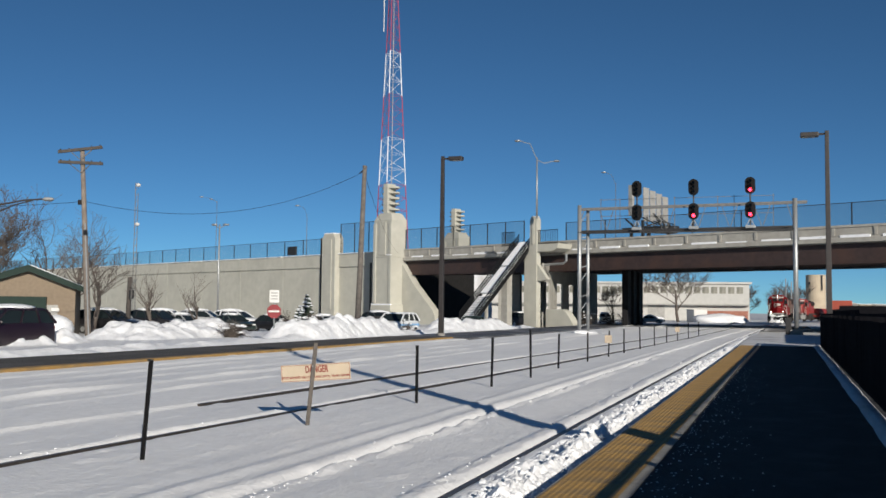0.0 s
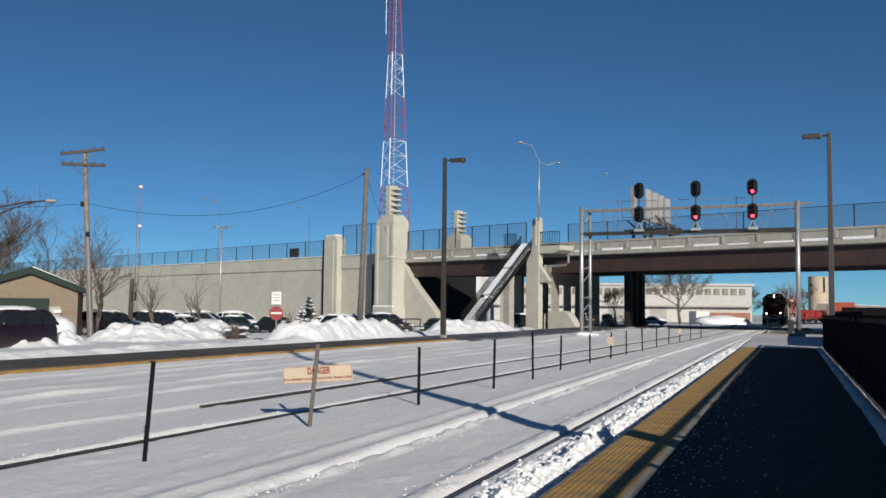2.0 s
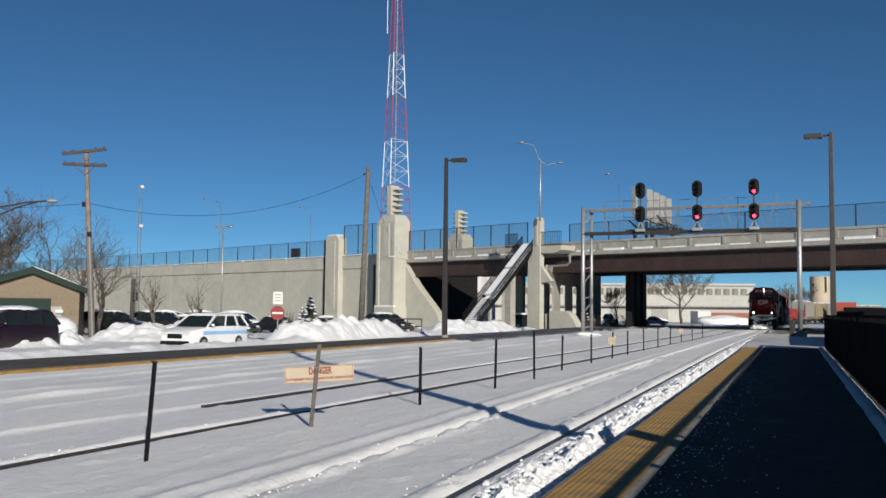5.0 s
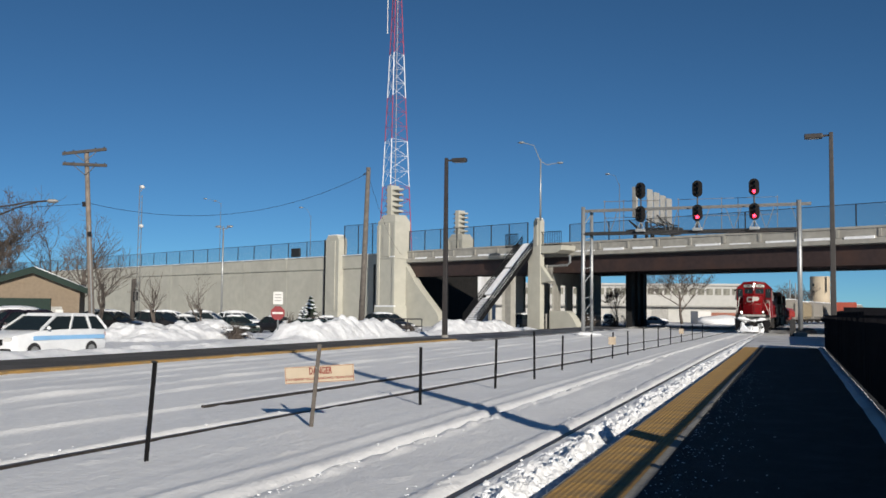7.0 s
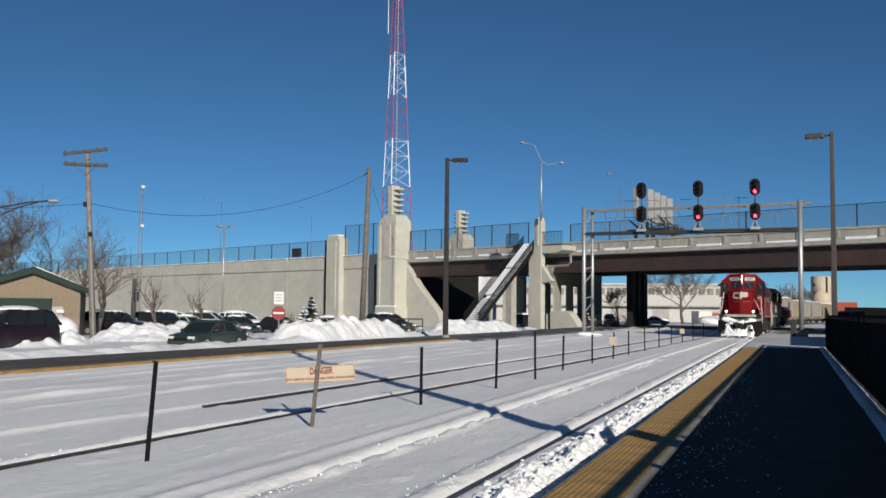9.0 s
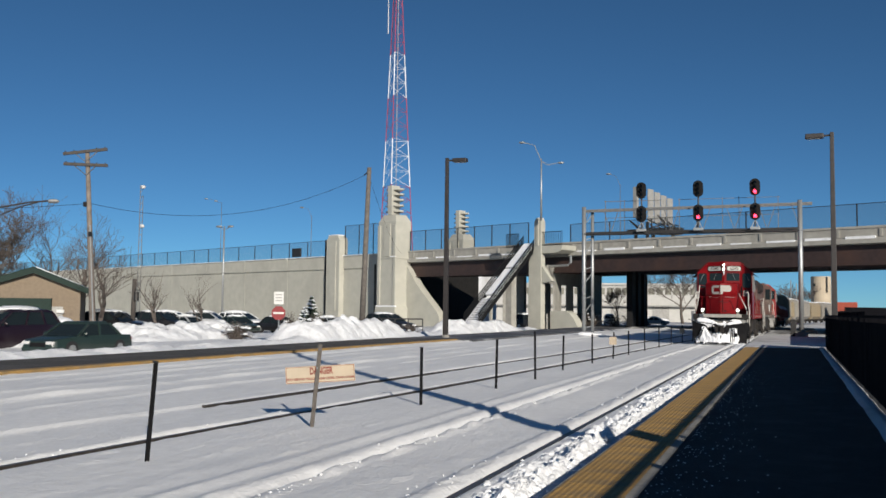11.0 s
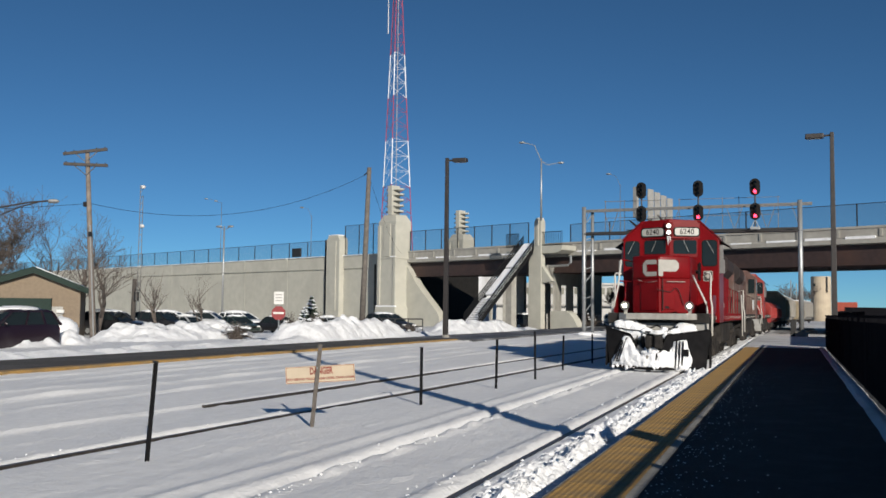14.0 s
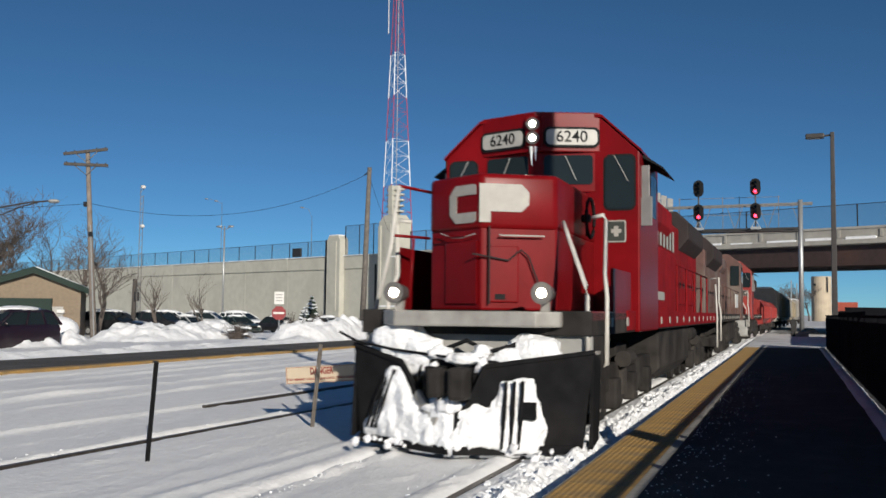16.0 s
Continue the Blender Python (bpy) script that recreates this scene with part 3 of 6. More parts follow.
def build_stair():
    """Outside stair from the ground up to the overpass, its tower and its upper landing."""
    st = thing("outside_stair", "steep steel stair with snow on its steps beside the overpass", "stair", BRIDGE)
    p0, p1 = Vector((28.0, -13, 0.3)), Vector((28.3, -2.2, 9.9))
    run_ = (p1 - p0)
    side = Vector((run_.y, -run_.x, 0)).normalized()
    flights = ((0, 0.30), (0.33, 0.64), (0.67, 1.0))
    for a, b in flights:
        k = 15
        for i in range(k):
            q = p0 + run_ * (a + (b - a) * i / k)
            q.z = p0.z + run_.z * ((a + (b - a) * (i + 1) / k))
            d = Vector((run_.x, run_.y, 0)).normalized()
            for kind_, z0, z1, wd, surface in (("tread", -0.06, 0, 1.0, STEEL_DARK), ("step_snow", 0.002, 0.12, 0.94, SNOW_LUMP)):
                lo = [q + side * (s * wd) + d * (-0.02 if s2 < 0 else 0.34) for s2 in (-1, 1) for s in (-1, 1)]
                part(kind_, Geo().add([v + Vector((0, 0, z0)) for v in lo] + [v + Vector((0, 0, z1)) for v in lo], [(0, 1, 3, 2), (4, 6, 7, 5), (0, 4, 5, 1), (2, 3, 7, 6), (0, 2, 6, 4), (1, 5, 7, 3)]), surface, st)
    for s in (-1.1, 1.1):
        off = side * s
        pts = [p0 + run_ * t for t in (0, 0.31, 0.33, 0.645, 0.67, 1.0)]
        for i in range(5):
            part("stringer", Geo().beam(pts[i] + off, pts[i + 1] + off, 0.08, 0.42), BLACK, st)
            part("handrail", Geo().beam(pts[i] + off + Vector((0, 0, 1.15)), pts[i + 1] + off + Vector((0, 0, 1.15)), 0.07, 0.07), BLACK, st)
            part("mid_rail", Geo().beam(pts[i] + off + Vector((0, 0, 0.65)), pts[i + 1] + off + Vector((0, 0, 0.65)), 0.05, 0.05), BLACK, st)
        bal = Geo().box(-0.025, 0.025, -0.025, 0.025, 0, 1.15).mesh("baluster", BLACK)
        for i in range(64):
            part("baluster", bal, None, st, at=Matrix.Translation(p0 + run_ * (i / 63) + off))
    for a, b in ((0.32, 0.655), (0.665, 0.99)):
        part("drifted_snow", Geo().beam(p0 + run_ * a + Vector((0, 0, 0.32)), p0 + run_ * b + Vector((0, 0, 0.22)), 1.75, 0.26), SNOW_LUMP, st, "snow drifted smooth over the steps", bevel=0.08)
    part("support", Geo().beam(p0 + run_ * 0.32 + Vector((0, 0, -0.2)), Vector((p0.x + run_.x * 0.32, p0.y + run_.y * 0.32, -0.4)), 0.3, 0.3), CONCRETE_OLD, st)
    part("support", Geo().beam(p0 + run_ * 0.66 + Vector((0, 0, -0.2)), Vector((p0.x + run_.x * 0.66, p0.y + run_.y * 0.66, -0.4)), 0.9, 0.9), CONCRETE_OLD, st)
    tw = thing("stair_tower", "slender pale concrete tower with a small bracket beside the stair", "tower", BRIDGE)
    part("shaft", Geo().prism(((25.9, -0.4), (27.9, -0.4), (27.8, 7.9), (27.2, 8.7), (27.0, 9.6), (26.97, 12.6), (26.75, 13.0), (26.1, 13.0), (25.9, 12.6), (25.9, 9.6)), "y", -3.1, -2.3), CONCRETE, tw, bevel=0.06)
    part("recess_rib", Geo().box(26.25, 26.6, -3.2, -3.08, 9.7, 12.7), CONCRETE, tw, bevel=0.03)
    part("bracket", Geo().prism(((25.88, 7.3), (25.88, 5.2), (24.3, 5.4)), "y", -3.0, -2.4), CONCRETE, tw, bevel=0.04)
    part("snow_cap", Geo().box(26.1, 26.75, -3.05, -2.35, 12.98, 13.08), SNOW_LUMP, tw, bevel=0.04)
    ld = thing("stair_landing", "concrete landing with a black railing at the overpass", "landing", BRIDGE)
    part("slab", Geo().prism(((22.9, 9.1), (23.6, 8.75), (26.6, 8.75), (27.4, 9.2), (27.4, 9.65), (22.75, 9.65)), "y", -3.0, -0.26), CONCRETE, ld, bevel=0.03)
    for u0, u1 in ((22.9, 26.0), (29.6, 31.6)):
        for z in (11.3, 9.75):
            part("rail", Geo().beam((u0, -2.9, z), (u1, -2.9, z), 0.07, 0.07), BLACK, ld)
        for i in range(13):
            part("picket", Geo().beam((u0 + (u1 - u0) * i / 12, -2.9, 9.6), (u0 + (u1 - u0) * i / 12, -2.9, 11.3), 0.045, 0.045), BLACK, ld)
    part("arm_rest", Geo().tube([(22.3, -2.0, 8.4), (22.3, -2.0, 7.6), (22.7, -2.0, 7.3), (26, -2.0, 7.2)], 0.14), GALV, ld)


build_ground()
build_platforms()
build_berm()
build_banks()
build_bridge()
build_stair()


# ---- lamps, signals, poles ----
def build_platform_lamps():
    def lamp(m, way):
        p = thing("platform_lamp", "tall dark bronze platform lamp with a flat shoebox head", "street lamp", m, group="lamps along the platforms")
        part("pole", Geo().loft([[(r * s, r * q, z) for s, q in ((-1, -1), (1, -1), (1, 1), (-1, 1))] for r, z in ((0.15, -0.3), (0.10, 11.25))]), BRONZE, p, bevel=0.02)
        part("base", Geo().tube([(0, 0, -0.4), (0, 0, 0.14)], 0.24, 12), KERB, p)
        part("arm", Geo().beam((0, 0, 11.1), (0.5 * way, 0.05, 11.08), 0.08, 0.1), BRONZE, p)
        part("head", Geo().box(min(0.4 * way, 1.32 * way), max(0.4 * way, 1.32 * way), -0.2, 0.25, 10.95, 11.2), BRONZE, p, bevel=0.05)
        part("lens", Geo().box(min(0.6 * way, 1.2 * way), max(0.6 * way, 1.2 * way), -0.12, 0.17, 10.93, 10.95), GREY, p)
        return p
    lamp(pose(2.28, 53.8, 0.1), -1)
    lamp(pose(2.32, 6.8, 0.1), -1)
    lamp(pose(-20.1, 56.2, 0.1), 1)


def build_gantry():
    g = thing("signal_bridge", "grey steel signal bridge spanning the tracks", "signal bridge", pose(0, 74, 0))
    part("post", Geo().tube([(0.9, 0, 0), (0.9, 0, 10.1)], 0.17, 12), GALV, g, smooth=True)
    part("post", Geo().tube([(-15.0, 0, -0.2), (-15.0, 0, 10.0)], 0.16, 12), GALV, g, smooth=True)
    part("post", Geo().tube([(-14.45, 0.6, -0.2), (-14.45, 0.6, 9.7)], 0.13, 12), GALV, g, smooth=True)
    for i in range(8):
        z = 0.5 + 1.15 * i
        part("lacing", Geo().beam((-15, 0, z), (-14.45, 0.6, z + (0.6 if i % 2 else -0.1) + 0.3), 0.06, 0.06), GALV, g)
    part("base", Geo().box(0.45, 1.35, -0.45, 0.45, -0.1, 0.5), KERB, g, bevel=0.04)
    part("base", Geo().lump((-14.7, 0.1, -0.05), (1.0, 0.9, 0.3), 4, 0.5), SNOW_LUMP, g, smooth=True)
    part("cabinet", Geo().box(0.15, 0.55, -0.35, 0.25, 0.1, 1.35), STEEL_DARK, g, bevel=0.03)
    for y in (0, 0.95):
        part("chord", Geo().beam((-15.1, y, 9.72), (1.75, y, 9.86), 0.11, 0.13), GANTRY, g)
        part("chord", Geo().beam((-15.1, y, 7.95), (1.0, y, 8.05), 0.10, 0.12), STEEL_DARK, g)
    for i in range(14):
        x = -14.6 + 1.15 * i
        part("brace", Geo().beam((x, 0, 9.7), (x + (0.55 if i % 2 else -0.55), 0, 8.05), 0.045, 0.045), GANTRY, g)
    part("walkway", Geo().box(-15.1, 1.0, -0.15, 0.95, 7.82, 7.9), STEEL_DARK, g)
    for x in (-13.5, -12, -8.8, -7.8, -4.6, -3.4, -0.6):
        part("rail_post", Geo().beam((x, 1.05, 7.9), (x, 1.05, 10.6), 0.045, 0.045), GANTRY, g)
    for z in (10.5, 9.2):
        part("handrail", Geo().beam((-13.6, 1.05, z), (-9.2, 1.05, z), 0.04, 0.04).beam((-7.9, 1.05, z), (-0.5, 1.05, z), 0.035, 0.035), GANTRY, g)

    def signal(x, reds):
        s = thing("rail_signal", "black two-headed colour light signal on the signal bridge" + (", showing red" if reds else ", dark"), "rail signal", pose(x, 73.6, 0), group="signals on the signal bridge")
        part("mast", Geo().tube([(0, 0.25, 7.9), (0, 0.25, 11.0)], 0.06), STEEL_DARK, s)
        part("bracket", Geo().box(-0.35, 0.35, -0.2, 0.4, 7.95, 8.15), GALV, s, bevel=0.02)
        part("stay", Geo().beam((-0.3, 0.2, 8.1), (0, 0.2, 8.7), 0.05, 0.05).beam((0.3, 0.2, 8.1), (0, 0.2, 8.7), 0.05, 0.05), GALV, s)
        for z, lit in ((11.12, 2 in reds), (9.3, 1 in reds)):
            ring = [(0.38 * math.cos(a), (0.38 * math.sin(a) + (0.25 if math.sin(a) > 0 else -0.25))) for a in [2 * math.pi * i / 24 for i in range(24)]]
            h = part("head", Geo().prism([(a, z + b) for a, b in ring], "y", 0.05, 0.12), BLACK, s)
            part("housing", Geo().box(-0.2, 0.2, 0.12, 0.45, z - 0.5, z + 0.5), BLACK, h, bevel=0.05)
            for k in (-1, 0, 1):
                lz = z + 0.33 * k
                hood = Geo()
                rings = []
                for rr, yy in ((0.125, 0.05), (0.125, -0.28), (0.11, -0.28), (0.11, 0.04)):
                    rings.append([(rr * math.cos(a), yy + (0.14 if math.sin(a) < -0.3 and yy < 0 else 0), lz + rr * math.sin(a)) for a in [2 * math.pi * i / 14 for i in range(14)]])
                part("hood", hood.loft(rings, False), BLACK, h)
                on = lit and k == -1
                part("lens", Geo().tube([(0, 0.045, lz), (0, -0.02 - (0.08 if on else 0), lz)], 0.13 if on else 0.1, 14), LIGHT_RED if on else GLASS_DARK, h)
    signal(-10.5, ())
    signal(-6.27, (1,))
    signal(-2.2, (1, 2))


def build_poles():
    p = thing("utility_pole", "leaning wooden utility pole with two crossarms", "utility pole", pose(-33.9, 40.6, -0.3, 0.9, -3.8, 0))
    part("shaft", Geo().tube([(0, 0, 0), (0, 0, 10.3)], [0.17, 0.11], 10), WOOD_POLE, p, smooth=True)
    for z, a, t in ((10.2, 34, 0.22), (9.5, 30, -0.16)):
        d = Vector((math.cos(radians(a)), math.sin(radians(a)), 0))
        arm = part("crossarm", Geo().beam(-1.1 * d + Vector((0, -0.15, z - t / 2)), 1.1 * d + Vector((0, -0.15, z + t / 2)), 0.13, 0.15), ARM_WOOD, p)
        for s in (-0.98, -0.55, 0.55, 0.98):
            lift = z + s / 2.2 * t
            part("insulator", Geo().tube([s * d + Vector((0, -0.15, lift + 0.05)), s * d + Vector((0, -0.15, lift + 0.14))], 0.035, 6), STEEL_DARK, arm)
        part("brace", Geo().beam(-0.6 * d + Vector((0, -0.15, z)), (0, -0.15, z - 0.55), 0.04, 0.04).beam(0.6 * d + Vector((0, -0.15, z)), (0, -0.15, z - 0.55), 0.04, 0.04), STEEL_DARK, p)
    part("conduit", Geo().tube([(0.16, -0.16, 0), (0.14, -0.14, 6.3)], 0.035, 6), GALV, p)
    part("clamp", Geo().box(-0.2, -0.05, -0.22, -0.05, 7.3, 7.55), STEEL_DARK, p)
    part("clamp", Geo().box(0.05, 0.2, -0.2, -0.05, 5.7, 5.95), STEEL_DARK, p)
    q = thing("wooden_pole", "plain grey wooden pole leaning slightly", "utility pole", pose(-25.3, 55.0, -0.3, -0.5, 1.7, 0))
    part("shaft", Geo().tube([(0, 0, 0), (0, 0, 11.1)], [0.2, 0.14], 10), POLE_GREY, q, smooth=True)
    part("bracket", Geo().beam((-0.3, -0.1, 10.6), (0.1, -0.1, 10.9), 0.05, 0.05), STEEL_DARK, q)
    k = thing("service_pole", "short dark wooden pole with a small transformer box", "utility pole", pose(-48.1, 62.0, -0.3, 0, 1.0, 0))
    part("shaft", Geo().tube([(0, 0, 0), (0, 0, 4.3)], [0.2, 0.16], 8), ARM_WOOD, k, smooth=True)
    part("transformer", Geo().tube([(0.3, -0.1, 2.6), (0.3, -0.1, 3.3)], 0.2, 10), STEEL_DARK, k)
    part("bracket", Geo().beam((-0.1, -0.1, 3.5), (0.6, -0.1, 3.4), 0.06, 0.06), STEEL_DARK, k)
    # sagging wires
    def wire(a, b, sag, label):
        a, b = Vector(a), Vector(b)
        pts = [a.lerp(b, i / 24) - Vector((0, 0, 4 * sag * (i / 24) * (1 - i / 24))) for i in range(25)]
        solid("overhead_wire", Geo().tube(pts, 0.012, 5), BLACK, label, "wire")
    wire((-34.3, 40.5, 7.15), (-25.0, 55.0, 10.4), 1.5, "thin black wire sagging between two poles")
    wire((-34.3, 40.5, 7.15), (-60, 22, 6.6), 0.8, "thin black wire running off from a pole")
    wire((-25.0, 55.0, 10.4), (-50, 122, 9.5), 1.0, "thin black wire running towards the overpass")
    c = thing("cobra_street_lamp", "grey street lamp with a double curved arm", "street lamp", pose(-44.6, 46.3, -0.35))
    part("pole", Geo().tube([(-2.6, -1.0, 0), (-2.6, -1.0, 7.6)], 0.12, 10), GREY, c)
    part("arm", Geo().tube([(-2.6, -1.0, 7.5), (-1.4, -0.2, 8.2), (0.0, 0.8, 8.6), (0.9, 1.4, 8.72)], 0.055, 8), BRONZE, c)
    part("arm", Geo().tube([(-2.6, -1.0, 6.9), (-1.4, -0.2, 7.7), (-0.4, 0.5, 8.3), (0.4, 1.1, 8.62)], 0.045, 8), BRONZE, c)
    part("head", Geo().lump((1.15, 1.6, 8.72), (0.42, 0.3, 0.13), 2, 0.1), GREY, c, smooth=True)
    # lamps on the overpass and the ramp
    for base, h, arms in (((-27.5, 110.3, 12.6), 7.4, ((-1.9, -0.9, 9.3), (1.9, 0.9, 7.0))), ((-24, 146, 9), 12.5, ((-1.5, -0.6, 14.0),)),
                          ((-61.0, 94.5, -0.3), 11.5, ((0.7, 0.1, 11.5), (-0.6, 0, 11.5))), ((-79, 150, 10), 8.3, ((-1.6, -0.3, 9.8),)), ((-104, 160, 8), 14.5, ((-2.5, -1, 15.2), (-1, -0.3, 14.8)))):
        s = thing("street_lamp", "slim grey steel street lamp", "street lamp", pose(*base), group="lamps on the overpass")
        slim = 0.5 if base[1] > 130 else 1.0
        part("pole", Geo().tube([(0, 0, 0), (0, 0, h)], [0.13 * slim, 0.08 * slim], 8), GALV if slim == 1 else GANTRY, s, smooth=True)
        for a in arms:
            part("arm", Geo().tube([(0, 0, h - 0.3), (a[0] * 0.4, a[1] * 0.4, a[2] - 0.4 + 0.1), a], 0.05 * slim, 6), GALV if slim == 1 else GANTRY, s)
            part("head", Geo().lump((a[0] * 1.12, a[1] * 1.12, a[2]), (0.42, 0.3, 0.13), 1, 0.1), GALV, s, smooth=True)
    m = thing("antenna_mast", "thin lattice mast with small white dishes", "mast", pose(-96, 125, 0))
    part("mast", Geo().tube([(-0.3, 0, 0), (-0.25, 0, 21.2)], 0.06, 5).tube([(0.3, 0, 0), (0.25, 0, 19.5)], 0.06, 5), GANTRY, m)
    for i in range(20):
        part("rung", Geo().beam((-0.3, 0, 1 + i), (0.3, 0, 1.5 + i), 0.05, 0.05), GREY, m)
    for z in (20.8, 14.6):
        part("dish", Geo().lump((0.5, -0.3, z), (0.45, 0.3, 0.3), 3, 0.3), WHITE, m, smooth=True)
    # the tall radio tower in red and white bands
    tower_red = mat("tower_red", (0.30, 0.045, 0.085), 0.7)
    tower_white = mat("tower_white", (0.72, 0.74, 0.76), 0.6)
    t = thing("radio_tower", "tall lattice radio tower painted in red and white bands", "radio tower", pose(-100.6, 239, 0, 0, 0, 20))
    bands = [0, 35.7, 48.3, 60.3, 72.3, 104]
    for b in range(5):
        z0, z1 = bands[b], bands[b + 1]
        m_ = tower_white if b % 2 == 1 and b > 0 else tower_red
        g = Geo()

        def half(z):
            return 6.3 - 0.0555 * z
        def corner(k, z):
            a = 2 * math.pi * k / 3 + 0.35
            return Vector((half(z) * math.cos(a), half(z) * math.sin(a), z))
        for k in range(3):
            g.tube([corner(k, z0), corner(k, z1)], 0.13, 6)
            n = max(2, round((z1 - z0) / 3.6))
            for i in range(n):
                za, zb = z0 + (z1 - z0) * i / n, z0 + (z1 - z0) * (i + 1) / n
                g.tube([corner(k, za), corner((k + 1) % 3, zb)], 0.05, 4)
                g.tube([corner(k, zb), corner((k + 1) % 3, zb)], 0.04, 4)
        part("band", g, m_, t, "white-painted lattice" if m_ is tower_white else "red-painted lattice")
    part("whip_antenna", Geo().tube([(-2.4, 0, 78), (-2.4, 0, 88)], 0.12, 5), WHITE, t)
    part("feed_ladder", Geo().tube([(0.3, 0, 0), (0.3, 0, 104)], 0.12, 5), GREY, t)


build_platform_lamps()
build_gantry()
build_poles()


# ---- the near fence, posts and the warning sign ----
def build_near_fence():
    f = thing("platform_fence", "tall black slatted steel fence along the platform, in shade", "fence", pose(1.33, 0, 0.2, 0, 0, -0.33) @ Matrix.Diagonal((1, 1, 0.85, 1)))
    slat = Geo().box(-0.012, 0.012, -0.07, 0.07, 0.06, 1.62).mesh("slat", FENCE_BLACK)
    y = 14.0
    while y < 47:
        part("slat", slat, None, f, at=pose(random.uniform(-0.004, 0.004), y, random.uniform(-0.012, 0.012), 0, 0, random.uniform(-1.5, 1.5)))
        y += 0.152
    for i in range(26):
        part("post", Geo().box(0.02, 0.1, -0.04, 0.04, -0.2, 1.76), FENCE_BLACK, f, at=pose(0, -13 + 2.4 * i, 0))
    for z in (0.25, 1.45):
        part("rail", Geo().beam((0.03, -14, z), (0.03, 47, z), 0.04, 0.06), FENCE_BLACK, f)
    part("cap_rail", Geo().box(-0.035, 0.045, -14, 47, 1.715, 1.775), FENCE_BLACK, f)
    part("panel", Geo().box(-0.012, 0.012, -14, 13.9, 0.06, 1.62), FENCE_BLACK, f)


def build_posts():
    spots = ((-6.86, 9.17, 1.09, 1.7), (-6.41, 16.61, 1.02, 0), (-6.27, 20.98, 1.06, 0.4), (-6.21, 24.33, 1.19, -0.3), (-6.45, 28.64, 0.99, 0.5), (-6.42, 33.11, 0.95, 0), (-6.35, 36.92, 0.95, 0.8),
             (-6.3, 40.4, 0.95, 0), (-6.3, 45.2, 1.0, -0.5), (-6.25, 50, 1.0, 0), (-6.2, 55, 1.0, 0.6), (-6.1, 60, 1.0, 0), (-6.0, 66, 1.0, 0), (-5.9, 73, 1.0, 0.5))
    for x, y, h, lean in spots:
        p = thing("marker_post", "thin dark steel post standing in the snow", "post", pose(x, y, -0.06, -0.6, 2.2 * lean, 0), group="posts between the tracks")
        part("bar", Geo().box(-0.028, 0.028, -0.006, 0.006, -0.1, h + 0.06).box(-0.006, 0.006, -0.03, 0.006, -0.1, h + 0.06), BLACK, p)
        part("cap", Geo().box(-0.03, 0.03, -0.032, 0.008, h + 0.055, h + 0.075), STEEL_DARK, p)
    tan = mat("tan_plate", (0.42, 0.34, 0.25), 0.7, vary=0.15)
    for x, y in ((-6.35, 36.92), (-6.1, 60)):
        solid("post_plate", Geo().box(-0.14, 0.14, -0.05, -0.035, 0.55, 0.85), tan, "small faded tan plate fixed to a thin post", "plate", m=pose(x, y, -0.06), bevel=0.005)
    s = thing("warning_sign", "cream warning sign with red lettering on a steel post", "sign", pose(-6.65, 12.76, -0.05, 0, 5.5, 0))
    part("post", Geo().box(-0.03, 0.03, -0.01, 0.01, -0.1, 1.25).box(-0.012, 0.012, -0.03, 0.0, -0.1, 1.25), POLE_GREY, s)
    cream = mat("cream_enamel", (0.46, 0.38, 0.28), 0.5, vary=0.06, scale=5, tint=(0.5, 0.4, 0.28), tint_scale=4)
    red = mat("sign_red", (0.20, 0.03, 0.02), 0.6)
    face = pose(0.03, 0.025, 0.81, 0, -9.5, 12)
    board = part("board", Geo().box(-0.53, 0.53, 0.0, 0.012, -0.125, 0.125), cream, s, at=face, bevel=0.004)
    part("border", Geo().box(-0.52, 0.52, -0.002, 0.002, 0.112, 0.117).box(-0.52, 0.52, -0.002, 0.002, -0.117, -0.112).box(-0.52, -0.514, -0.002, 0.002, -0.11, 0.11).box(0.514, 0.52, -0.002, 0.002, -0.11, 0.11), red, board)
    text("lettering", "DANGER", 0.14, red, board, pose(0.02, -0.003, 0.045, 90, 0, 0) @ Matrix.Diagonal((0.62, 1, 1, 1)), 0.001, 0.004)
    text("lettering", "STAY BEHIND YELLOW LINE UNTIL TRAIN STOPS", 0.047, red, board, pose(0.0, -0.003, -0.065, 90, 0, 0), 0.001, 0.0014)
    part("bolt", Geo().tube([(0, -0.02, 0.9), (0, -0.035, 0.9)], 0.012, 6), GALV, s)
    # do-not-enter sign and the plate above it
    e = thing("street_sign", "round red street sign with a white plate above", "sign", pose(-24.65, 43.4, -0.19) @ Matrix.Scale(0.943, 4))
    part("post", Geo().beam((0, 0.04, 0), (0, 0.04, 2.7), 0.06, 0.06), GALV, e)
    red2 = mat("sign_face_red", (0.20, 0.014, 0.018), 0.6)
    disc = part("disc", Geo().prism([(0.4 * math.cos(a), 1.82 + 0.4 * math.sin(a)) for a in [math.pi / 8 + math.pi * i / 4 for i in range(8)]], "y", -0.01, 0.01), red2, e, "red octagonal plate", at=pose(0, 0, 0, 0, 0, 25))
    part("bar", Geo().box(-0.29, 0.29, -0.014, -0.010, 1.77, 1.87), WHITE, disc)
    plate = part("plate", Geo().box(-0.26, 0.26, -0.01, 0.01, 2.3, 2.98), WHITE, e, "white plate with worn bars", at=pose(0, 0, 0, 0, 0, 25))
    for z in (2.82, 2.66, 2.5):
        part("bar", Geo().box(-0.18, 0.18, -0.014, -0.011, z - 0.035, z + 0.035), GREY, plate)
